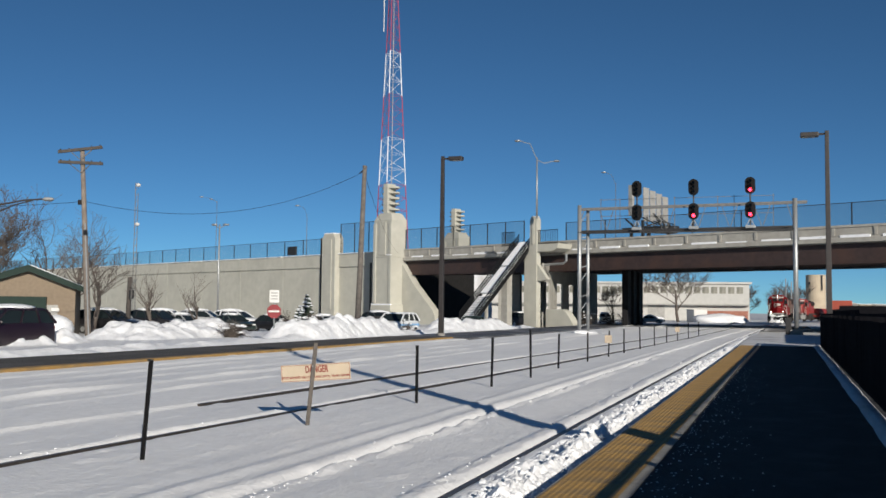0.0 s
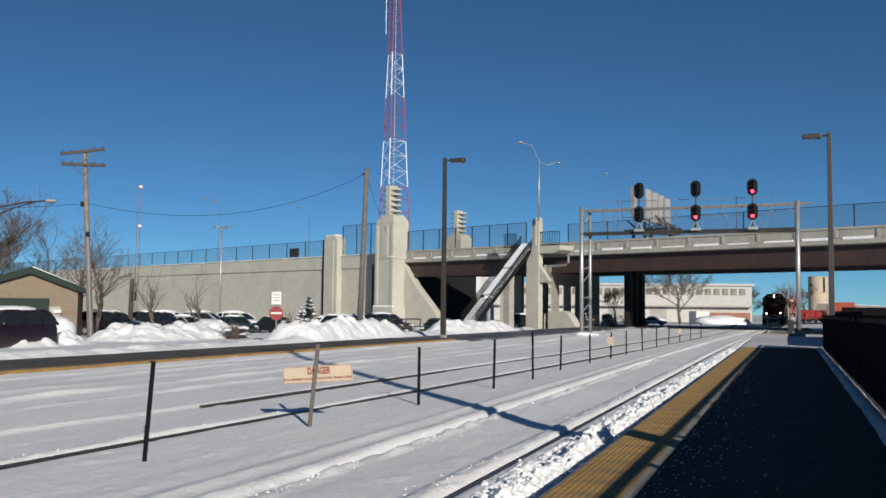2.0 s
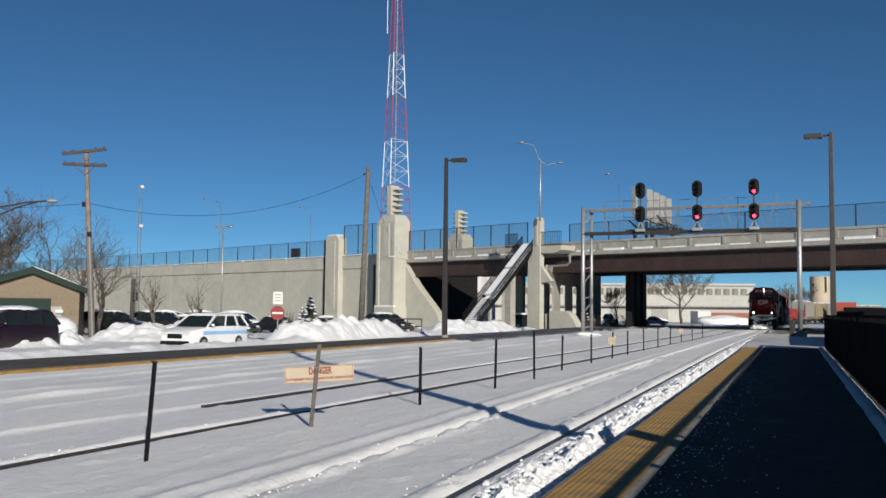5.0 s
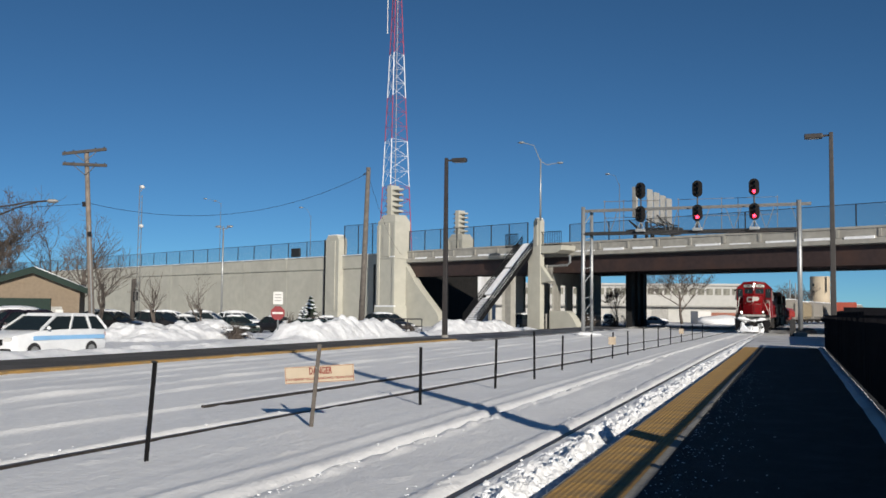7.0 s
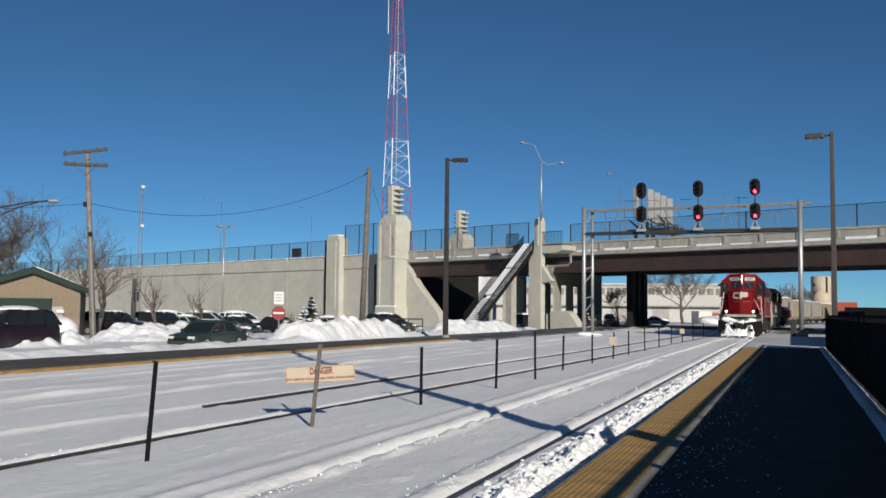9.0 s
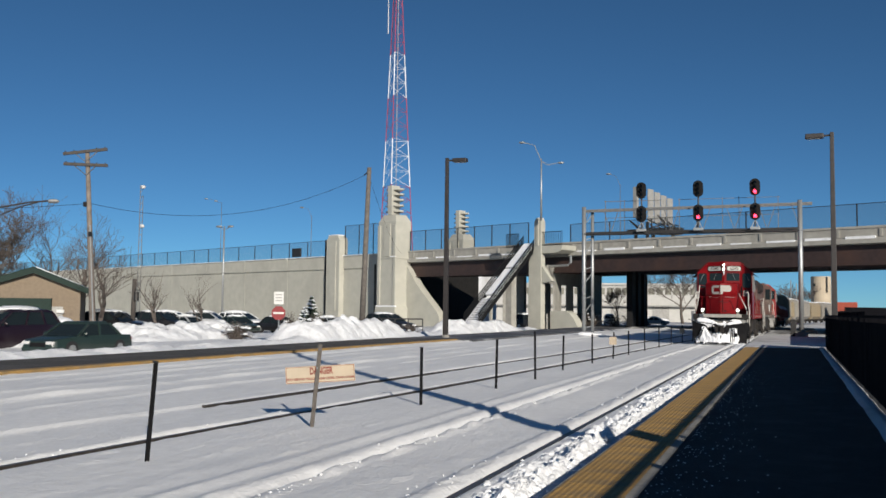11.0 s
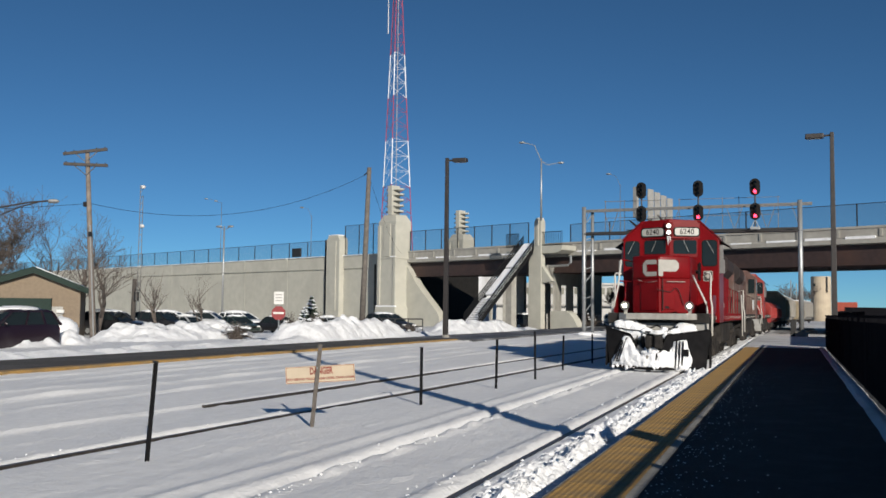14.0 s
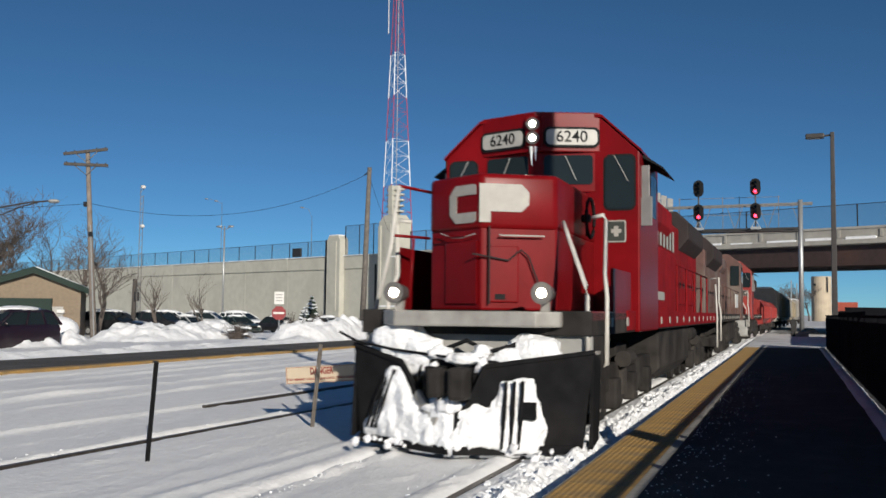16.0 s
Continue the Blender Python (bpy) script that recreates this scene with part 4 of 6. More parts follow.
    # steel railing by the pylon
    r = thing("steel_railing", "dark steel pipe railing in the snow", "railing", pose(-32.0, 72.4, -0.2, 0, 0, 12))
    for z in (0.65, 1.25):
        part("rail", Geo().tube([(-0.6, 0, z), (3.9, 0, z)], 0.05, 8), STEEL_DARK, r)
    for x in (-0.6, 0.5, 1.6, 2.7, 3.9):
        part("post", Geo().tube([(x, 0, -0.2), (x, 0, 1.25)], 0.05, 8), STEEL_DARK, r)


# ---- trees and bushes ----
def tree(m, h, spread, seed, label, levels=4, thick=0.02, name="bare_tree"):
    rnd = random.Random(seed)
    trunk, twigs = Geo(), Geo()

    def grow(p, d, length, r, lev):
        n = 3
        pts, rs = [p], [r]
        q = p
        for i in range(n):
            d = (d + Vector((rnd.gauss(0, 0.16), rnd.gauss(0, 0.16), rnd.gauss(0.05, 0.10)))).normalized()
            q = q + d * (length / n)
            pts.append(q)
            rs.append(max(thick * 0.35, r * (1 - 0.5 * (i + 1) / n)))
        (trunk if lev <= 1 else twigs).tube(pts, rs, 7 if lev == 0 else 5 if lev < 3 else 3, lev < 2)
        if lev >= levels:
            return
        kids = rnd.randint(4, 6) if lev < 2 else rnd.randint(3, 5)
        for k in range(kids):
            t = 0.35 + 0.65 * (k + rnd.random() * 0.6) / kids
            i = min(n - 1, int(t * n))
            b = pts[i].lerp(pts[i + 1], t * n - i)
            a = rnd.uniform(0, 6.28)
            out = Vector((math.cos(a), math.sin(a), 0))
            nd = (d * rnd.uniform(0.5, 1.0) + out * spread * rnd.uniform(0.6, 1.2) + Vector((0, 0, 0.18))).normalized()
            grow(b, nd, length * rnd.uniform(0.5, 0.78), max(thick * 0.4, rs[i] * rnd.uniform(0.4, 0.6)), lev + 1)
    grow(Vector((0, 0, -0.3)), Vector((rnd.gauss(0, 0.05), rnd.gauss(0, 0.05), 1)).normalized(), h * 0.44, h * 0.02 + 0.02, 0)
    t = thing(name, label, "tree" if name != "bare_bush" else "bush", m)
    part("trunk", trunk, BARK, t, smooth=True)
    part("crown", twigs, BARK, t)
    return t


def bush(m, r, h, seed, label):
    rnd = random.Random(seed)
    g = Geo()
    for i in range(150):
        a, e = rnd.uniform(0, 6.28), rnd.uniform(0.15, 1.4)
        d = Vector((math.cos(a) * math.cos(e) * r, math.sin(a) * math.cos(e) * r, math.sin(e) * h)) * rnd.uniform(0.6, 1.05)
        k = d.lerp(Vector((0, 0, h * 0.3)), 0.55) + Vector((rnd.gauss(0, 0.06), rnd.gauss(0, 0.06), 0.05))
        g.tube([(rnd.gauss(0, 0.15 * r), rnd.gauss(0, 0.15 * r), -0.2), k, d], [0.016, 0.012, 0.007], 3, False)
    t = thing("bare_bush", label, "bush", m)
    part("crown", g, BARK, t)
    s = Geo()
    for i in range(9):
        a = rnd.uniform(0, 6.28)
        s.lump((math.cos(a) * r * rnd.uniform(0.2, 0.7), math.sin(a) * r * rnd.uniform(0.2, 0.7), h * rnd.uniform(0.3, 0.8)), (0.16, 0.16, 0.07), i + seed, 0.5, 1)
    part("snow_clumps", s, SNOW_LUMP, t)


def spruce(m, h, seed):
    rnd = random.Random(seed)
    green = mat("needle_green", (0.025, 0.04, 0.025), 0.8, vary=0.3, scale=5)
    t = thing("spruce", "small dark spruce dusted with snow", "tree", m)
    part("trunk", Geo().tube([(0, 0, -0.3), (0, 0, h)], [0.1, 0.02], 6), BARK, t)
    g, s = Geo(), Geo()
    for i in range(240):
        z = h * (0.08 + 0.9 * rnd.random() ** 1.3)
        L = (h - z) * 0.42 * rnd.uniform(0.5, 1.1) + 0.08
        a = rnd.uniform(0, 6.28)
        d = Vector((math.cos(a), math.sin(a), -0.25))
        g.tube([(0, 0, z), d * L * 0.6 + Vector((0, 0, z)), d * L + Vector((0, 0, z + 0.05))], [0.05, 0.09, 0.01], 4, False)
        if i % 4 == 0:
            s.lump(d * L * 0.7 + Vector((0, 0, z + 0.09)), (0.2, 0.2, 0.06), i, 0.4, 1)
    part("crown", g, green, t)
    part("snow_clumps", s, SNOW_LUMP, t)


def build_plants():
    tree(pose(-42.3, 50.9, -0.3, 0, 9, 0), 9.0, 0.6, 11, "bare many-branched tree standing in the snow", 4, 0.022)
    tree(pose(-40.8, 55.6, -0.3), 6.2, 0.6, 5, "small bare tree standing in the snow", 3, 0.02)
    tree(pose(-38.5, 57.0, -0.3), 5.5, 0.6, 25, "small bare tree with thin upright twigs", 3, 0.02)
    tree(pose(-84, 84, -0.3), 15.5, 0.8, 7, "large bare tree behind the low building", 5, 0.05)
    tree(pose(-92, 90, -0.3), 15, 0.9, 8, "large bare tree behind the low building", 5, 0.05)
    tree(pose(-80, 92, -0.3), 16, 0.9, 9, "broad bare tree behind the low building", 4, 0.04)
    tree(pose(-86, 96, -0.3), 16, 0.9, 19, "broad bare tree before the ramp wall", 4, 0.04)
    tree(pose(-24.9, 150, -0.3), 7.4, 0.5, 12, "dense dark leafless shrubby tree beyond the overpass", 5, 0.035)
    tree(pose(-20.5, 203, -0.3), 16, 0.85, 13, "broad bare tree before the white warehouse", 5, 0.06)
    for i, (x, y, h) in enumerate(((3, 330, 17), (-4, 350, 16), (7, 372, 17), (-12, 360, 14), (1, 300, 13))):
        tree(pose(x, y, -0.3), h, 0.9, 40 + i, "distant bare tree in haze beyond the bridge", 4, 0.09)
    for i, (x, y, r, h) in enumerate(((-29.6, 47.3, 1.1, 1.1), (-30.2, 48.7, 0.7, 1.0), (-31.0, 56.2, 0.9, 1.6), (-30.4, 58.4, 0.9, 1.5), (-31.2, 60.6, 0.8, 1.7), (-25.8, 64.5, 1.0, 0.9), (-23.5, 121, 1.5, 2.2), (-21.0, 123, 1.4, 2.0), (-25.0, 126, 1.6, 2.4), (-19.5, 126, 1.3, 1.8))):
        bush(pose(x, y, -0.2), 1.2 * r, h + 0.2, 60 + i, "bare twiggy bush with clumps of snow")
    spruce(pose(-37.5, 71.5, -0.3), 3.2, 3)
    spruce(pose(-38.6, 72.2, -0.3), 2.2, 4)


# ---- road vehicles ----
ROAD_WHEELS = []


def car(name, label, m, paint, L=4.6, W=1.82, H=1.5, van=0.0, snow=True, stripe=None):
    """A car facing -y: body, glass house, wheels, lamps. van: 0 saloon, 1 tall square-backed."""
    c = thing(name, label, "car", m)
    belt = (0.62 + 0.03 * van) * H
    hood, boot = (0.27, 0.80 + 0.17 * van)
    h2 = L / 2

    def ring(y, x, z0, z1, tuck):
        return [(-x, y, z0 + 0.12), (-x * 0.94, y, z0), (x * 0.94, y, z0), (x, y, z0 + 0.12), (x, y, (z0 + z1) / 2), (x * tuck, y, z1), (-x * tuck, y, z1), (-x, y, (z0 + z1) / 2)]
    w = W / 2
    rear_z = belt * (0.98 if not van else 1.02)
    part("body", Geo().loft([ring(-h2, w * 0.78, 0.3, belt * 0.72, 0.9), ring(-h2 + 0.18, w * 0.93, 0.22, belt * 0.82, 0.92), ring(-h2 + L * hood, w, 0.22, belt * 0.97, 0.94), ring(0, w, 0.22, belt, 0.94),
                             ring(-h2 + L * 0.8, w, 0.22, belt, 0.94), ring(h2 - 0.12, w * 0.95, 0.24, rear_z, 0.92), ring(h2, w * 0.86, 0.32, rear_z * 0.93, 0.9)]), paint, c, bevel=0.03, smooth=True)
    ws, rs, re_, we = -h2 + L * (0.27 - 0.01 * van), -h2 + L * (0.43 + 0.01 * van), -h2 + L * (0.70 + 0.2 * van), -h2 + L * (boot + 0.02)
    glass = Geo()
    lo = [(-w * 0.92, ws, belt - 0.02), (w * 0.92, ws, belt - 0.02), (w * 0.92, we, belt - 0.02), (-w * 0.92, we, belt - 0.02)]
    hi = [(-w * 0.76, rs, H - 0.09), (w * 0.76, rs, H - 0.09), (w * 0.76, re_, H - 0.09), (-w * 0.76, re_, H - 0.09)]
    glass.loft([lo, hi])
    part("window_glass", glass, GLASS_DARK, c)
    roof = Geo().loft([[(-w * 0.78, rs - 0.05, H - 0.12), (w * 0.8, rs - 0.05, H - 0.12), (w * 0.8, re_ + 0.05, H - 0.12), (-w * 0.78, re_ + 0.05, H - 0.12)],
                       [(-w * 0.66, rs + 0.1, H), (w * 0.66, rs + 0.1, H), (w * 0.66, re_ - 0.1, H), (-w * 0.66, re_ - 0.1, H)]])
    part("roof", roof, paint, c, bevel=0.02)
    if snow:
        part("roof_snow", Geo().lump((0, (rs + re_) / 2, H), (w * 0.74, (re_ - rs) * 0.52, 0.16), int(L * 7), 0.25), SNOW_LUMP, c, smooth=True)
    for s in (-1, 1):
        for a, b, t in ((lo[0], hi[0], 0), (lo[3], hi[3], 0)):
            part("pillar", Geo().beam((s * abs(a[0]) * 1.01, a[1], a[2]), (s * abs(b[0]) * 1.02, b[1], b[2]), 0.07, 0.09), paint, c)
        for k in ((0.5,) if not van else (0.42, 0.74)):
            ya, yb = ws + (we - ws) * k, rs + (re_ - rs) * k
            part("pillar", Geo().beam((s * w * 0.93, ya, belt - 0.02), (s * w * 0.775, yb, H - 0.05), 0.05, 0.1), paint, c)
        part("mirror", Geo().lump((s * (w + 0.08), ws + 0.25, belt + 0.06), (0.1, 0.07, 0.08), 1, 0.1, 1), paint, c)
        part("headlight", Geo().box(s * w * 0.62 - 0.17, s * w * 0.62 + 0.17, -h2 - 0.01, -h2 + 0.2, belt * 0.62, belt * 0.76), WHITE, c, bevel=0.03)
        part("tail_light", Geo().box(s * w * 0.72 - 0.12, s * w * 0.72 + 0.12, h2 - 0.15, h2 + 0.012, belt * 0.66, belt * 0.88), RED_DULL, c, bevel=0.02)
        if stripe:
            part("side_stripe", Geo().box(s * w - 0.012, s * w + 0.012, -h2 + 0.9, h2 - 0.25, belt * 0.66, belt * 0.80), stripe, c, "pale blue stripe")
        for y in (-h2 + L * 0.19, h2 - L * 0.2):
            home = pose(s * (w - 0.1), y, 0.33)
            t = part("tyre", Geo().tube([(-0.11, 0, 0), (0.112, 0, 0)], 0.335, 18), RUBBER, c, at=home)
            rim = Geo().tube([(-0.115, 0, 0), (0.122, 0, 0)], 0.2, 12)
            for k in range(5):
                a = 2 * math.pi * k / 5
                rim.beam((s * 0.125, 0, 0), (s * 0.125, 0.19 * math.cos(a), 0.19 * math.sin(a)), 0.03, 0.05)
            part("rim", rim, GALV, t)
            ROAD_WHEELS.append((c, t, home))
    part("grille", Geo().box(-w * 0.42, w * 0.42, -h2 - 0.012, -h2 + 0.08, belt * 0.5, belt * 0.7), BLACK, c, bevel=0.02)
    part("bumper", Geo().box(-w * 0.8, w * 0.8, -h2 - 0.06, -h2 + 0.12, 0.28, 0.46), paint if not van else BLACK, c, bevel=0.05)
    return c


def paint(name, rgb):
    return mat(name, rgb, 0.3, vary=0.06, scale=3, tint=tuple(0.75 * c + 0.02 for c in rgb), tint_scale=1.5, tint_mix=0.6)


P_BLACK, P_WHITE = paint("black_car_paint", (0.014, 0.014, 0.016)), paint("white_car_paint", (0.74, 0.75, 0.76))
P_SILVER, P_WINE, P_GREEN = paint("silver_car_paint", (0.36, 0.37, 0.38)), paint("wine_car_paint", (0.014, 0.006, 0.011)), paint("dark_green_car_paint", (0.02, 0.035, 0.03))
P_BLUE = paint("pale_blue_stripe", (0.25, 0.48, 0.75))


def build_cars():
    car("parked_suv", "dark wine-red suv parked with snow on its roof", pose(-31.2, 31.7, -0.25, 0, 0, 3), P_WINE, 5.2, 1.95, 1.85, 1.0)
    lot = ((-49.5, 62.0, 95, P_SILVER, 1, "silver"), (-48.0, 65.5, 80, P_BLACK, 1, "black"), (-47.5, 68.5, 90, P_SILVER, 0, "silver"), (-51.4, 72.0, 100, P_WHITE, 1, "white"), (-49.6, 74.8, 100, P_SILVER, 1, "silver"), (-47.8, 77.5, 95, P_WHITE, 1, "white"),
           (-44.0, 70.5, 60, P_GREEN, 0, "dark green"), (-42.0, 74.0, 80, P_BLACK, 0, "black"), (-38.5, 77.0, 70, P_SILVER, 0, "silver"), (-33.6, 79.0, 60, P_BLACK, 1, "black"), (-30.5, 118, 90, P_BLACK, 1, "black"), (-31.5, 124, 90, P_BLACK, 0, "black"),
           (-47.6, 59.0, 85, P_BLACK, 1, "dark"), (-29, 165, 20, P_WHITE, 1, "white"), (-22, 172, 80, P_SILVER, 0, "silver"))
    for i, (x, y, a, p, v, tone) in enumerate(lot):
        car("parked_car", tone + (" suv" if v else " saloon car") + " parked with snow on its roof", pose(x, y, -0.34, 0, 0, a + 8 * math.sin(i * 2.3)), p, 4.9 if v else 4.5, 1.85, 1.78 if v else 1.45, v)["group"] = "parked cars"


# ---- buildings ----
def build_low_house():
    tan = mat("tan_stucco", (0.20, 0.155, 0.11), 0.9, vary=0.1, scale=5, tint=(0.22, 0.17, 0.12), tint_scale=0.8)
    green = mat("green_trim", (0.006, 0.021, 0.015), 0.8, vary=0.15)
    h = thing("low_building", "low tan building with dark green trim and snow on its roof", "building", pose(-48.3, 51.7, 0, 0, 0, 37))
    part("wall", Geo().prism(((-7.2, -0.4), (3.0, -0.4), (3.0, 2.85), (0, 4.0), (-7.2, 1.6)), "y", 0, 6), tan, h)
    part("roof_edge", Geo().prism(((-7.6, 1.45), (0, 4.0), (3.6, 2.6), (3.6, 3.0), (0, 4.45), (-7.6, 1.9)), "y", -0.5, 6.4), green, h, "dark green roof trim")
    part("roof_snow", Geo().prism(((-7.6, 1.8), (0, 4.36), (3.5, 2.95), (3.5, 3.05), (0, 4.5), (-7.6, 2.05)), "y", 0.9, 6.4), SNOW_LUMP, h)
    part("awning", Geo().prism(((-7.2, 1.0), (-7.2, 1.45), (-4.5, 2.3), (1.2, 2.3), (1.2, 1.0)), "y", -0.6, -0.02), green, h, "dark green panel")
    part("corner_board", Geo().box(-0.9, -0.6, -0.08, 0.02, -0.3, 2.2), GREY, h)
    part("door", Geo().box(0.9, 1.9, -0.05, 0.02, -0.35, 1.75), GREY, h)
    part("wall_lamp", Geo().box(1.5, 2.0, -0.25, 0.0, 1.3, 1.55), WHITE, h, bevel=0.03)
    solid("snow_covered_car", Geo().lump((0, 0, 0.55), (1.0, 1.4, 0.85), 8, 0.15), SNOW_LUMP, "car buried under a smooth hood of snow", "car", smooth=True, m=pose(-43.4, 48.9, -0.3))


def build_far():
    white = mat("white_cladding", (0.43, 0.425, 0.405), 0.8, vary=0.06, scale=0.8, tint=(0.5, 0.48, 0.45), tint_scale=0.1)
    brick = mat("far_brick", (0.28, 0.12, 0.085), 0.85, vary=0.2, scale=1)
    m = pose(-7.6, 241.8, -0.3, 0, 0, 0)
    b = thing("warehouse", "long low white warehouse with a band of dark windows", "warehouse", m @ pose(0, 0, 0, 0, 0, 10))
    part("wall", Geo().box(-75, 0, 0, 60, 0, 8.9), white, b)
    part("roof", Geo().box(-75.4, 0.5, -0.5, 60, 8.9, 9.4), white, b, "white flat roof edge")
    pane = Geo().box(0, 1.5, -0.06, 0.04, 6.6, 8.2).mesh("window", PANE_DULL)
    for k in range(36):
        part("window", pane, None, b, at=pose(-73 + 2.0 * k, 0, 0))
    part("brick_base", Geo().box(-11.5, -0.5, -0.8, 0, 0, 2.4), brick, b)
    part("dock_door", Geo().box(-24, -20, -0.1, 0.02, 0, 3.6), GREY, b)
    part("dock_door", Geo().box(-34, -30, -0.1, 0.02, 0, 3.6), GREY, b)
    part("canopy", Geo().box(-75, -0.2, -1.6, 0, 3.7, 4.0), GREY, b)
    solid("white_container", Geo().box(-1.4, 1.4, -3, 3, 0, 2.6), WHITE, "white box trailer standing in the snow", "container", m=pose(-17.5, 212, -0.3, 0, 0, 20), bevel=0.05)
    solid("snow_pile", Geo().lump((0, 0, 0), (5.5, 3, 1.5), 5, 0.4, 3), SNOW_LUMP, "heap of ploughed snow before the warehouse", "snow heap", smooth=True, m=pose(-12.0, 205, -0.3))
    solid("snow_pile", Geo().lump((0, 0, 0), (4.5, 3, 1.3), 15, 0.4, 3), SNOW_LUMP, "heap of ploughed snow before the warehouse", "snow heap", smooth=True, m=pose(-27.0, 200, -0.3))
    conc = mat("silo_concrete", (0.42, 0.35, 0.26), 0.9, vary=0.12, scale=0.4, tint=(0.3, 0.25, 0.19), tint_scale=0.12)
    s = thing("silo", "tan concrete grain silo with a dark stair slot", "silo", pose(10.8, 356, -0.3))
    part("shaft", Geo().tube([(0, 0, 0), (0, 0, 15.4)], 3.3, 24), conc, s, smooth=False)
    part("slot", Geo().box(1.7, 2.1, -3.3, -2.2, 10, 15.2), STEEL_DARK, s)
    for z in (9.5, 12):
        part("window", Geo().box(-2.6, -1.9, -3.0, -1.5, z, z + 0.9), GLASS_DARK, s)
    red = mat("container_red", (0.30, 0.055, 0.03), 0.7, vary=0.15, scale=0.5)
    for x, y, z, w in ((12.3, 233, -0.3, 4.5), (12.5, 233, 2.2, 4.3)):
        c = thing("shipping_container", "weathered orange-red steel box among the sidings", "container", pose(x, y, z), group="red boxes among the sidings")
        part("shell", Geo().box(-w / 2, w / 2, 0, 3, 0, 2.5), red, c, bevel=0.05)
        for k in range(9):
            part("rib", Geo().box(-w / 2 + w * (k + 0.5) / 9 - 0.08, -w / 2 + w * (k + 0.5) / 9 + 0.08, -0.06, 0.02, 0.15, 2.35), red, c)
    # added dark screen: its shadow stands in for shade on the platform end
    g = thing("yard_fence", "dark solid screen added beyond the platform to shade its end", "fence", pose(3.3, 0, -0.3))
    part("panel", Geo().box(-0.03, 0.03, 47.2, 75, 0.05, 2.2), FENCE_BLACK, g)
    for k in range(13):
        part("post", Geo().box(-0.06, 0.06, -0.06, 0.06, 0, 2.3), FENCE_BLACK, g, at=pose(0, 47.3 + 2.3 * k, 0))
    solid("dark_hedge_wall", Geo().box(3.9, 60, 75.2, 76, -0.3, 2.3), FENCE_BLACK, "long dark wall beyond the platform fence", kind="structure")
    solid("white_tank", Geo().tube([(0, 0, 0), (0, 0, 2.5), (0, 0, 5.6)], [0.75, 0.7, 0.25], 12), WHITE, "small white pointed tank beyond the fence", "tank", m=pose(22.4, 175, -0.3), smooth=True)
    pole = thing("twin_mast", "pair of thin pale masts beyond the bridge", "mast", pose(1.2, 250, -0.3))
    part("mast", Geo().tube([(-0.5, 0, 0), (-0.5, 0, 10.5)], 0.12, 6), GALV, pole)
    part("mast", Geo().tube([(0.8, 0, 0), (0.8, 0, 9.8)], 0.12, 6), GALV, pole)
    # backs of the road signs on the overpass
    f = thing("road_sign_panels", "pale backs of large road signs on the overpass", "sign", BRIDGE)
    part("panel", Geo().box(16.15, 16.7, 2.6, 3.0, 12.9, 16.55), GREY, f, bevel=0.02)
    rnd = random.Random(8)
    for i in range(16):
        u0 = rnd.uniform(10.9, 16.0)
        part("strut", Geo().beam((u0, 3.0 + rnd.uniform(-0.4, 1.5), rnd.uniform(10.6, 12.2)), (u0 + rnd.uniform(0.5, 2.2), 3.0 + rnd.uniform(-0.4, 1.5), rnd.uniform(11.4, 13.1)), 0.09, 0.12), STEEL_DARK, f)
    part("catwalk", Geo().box(10.9, 17.4, 2.3, 4.2, 11.2, 11.5), STEEL_DARK, f)
    for u0 in (11.6, 14.2, 16.6):
        part("leg", Geo().box(u0 - 0.14, u0 + 0.14, 2.9, 3.2, 8.84, 11.2), STEEL_DARK, f)
    a, b2 = skew(-16.2, 118.9), skew(-13.7, 124.2)
    for i in range(4):
        p, q = a.lerp(b2, i / 4 + 0.02), a.lerp(b2, (i + 1) / 4 - 0.02)
        top = 17.1 - 0.25 * i
        part("panel", Geo().beam((p.x, p.y, (12.9 + top) / 2), (q.x, q.y, (12.9 + top) / 2), 0.12, top - 12.9), GREY, f, bevel=0.02)
        part("frame", Geo().beam((p.x, p.y - 0.15, 13.4), (q.x, q.y - 0.15, 13.4), 0.1, 0.12).beam((p.x, p.y - 0.15, 16.2), (q.x, q.y - 0.15, 16.2), 0.1, 0.12), GREY, f)
    part("platform", Geo().beam((a.x + 2.5, a.y, 11.9), (b2.x - 1.0, b2.y, 11.9), 1.2, 0.5), STEEL_DARK, f)
    part("leg", Geo().beam((a.x, a.y, 8.8), (a.x, a.y, 13), 0.3, 0.3).beam((b2.x, b2.y, 8.8), (b2.x, b2.y, 13), 0.3, 0.3), STEEL_DARK, f)


build_near_fence()
build_posts()
build_plants()
build_cars()
build_low_house()
build_far()
cruiser = car("white_suv", "white suv with a pale blue side stripe driving along the street", pose(-27, 70, 0.0), P_WHITE, 5.0, 1.95, 1.75, 1.0, False, P_BLUE)
saloon = car("dark_saloon", "dark green saloon car driving along the street", pose(-27, 90, 0.0), P_GREEN, 4.6, 1.8, 1.42, 0.0, False)


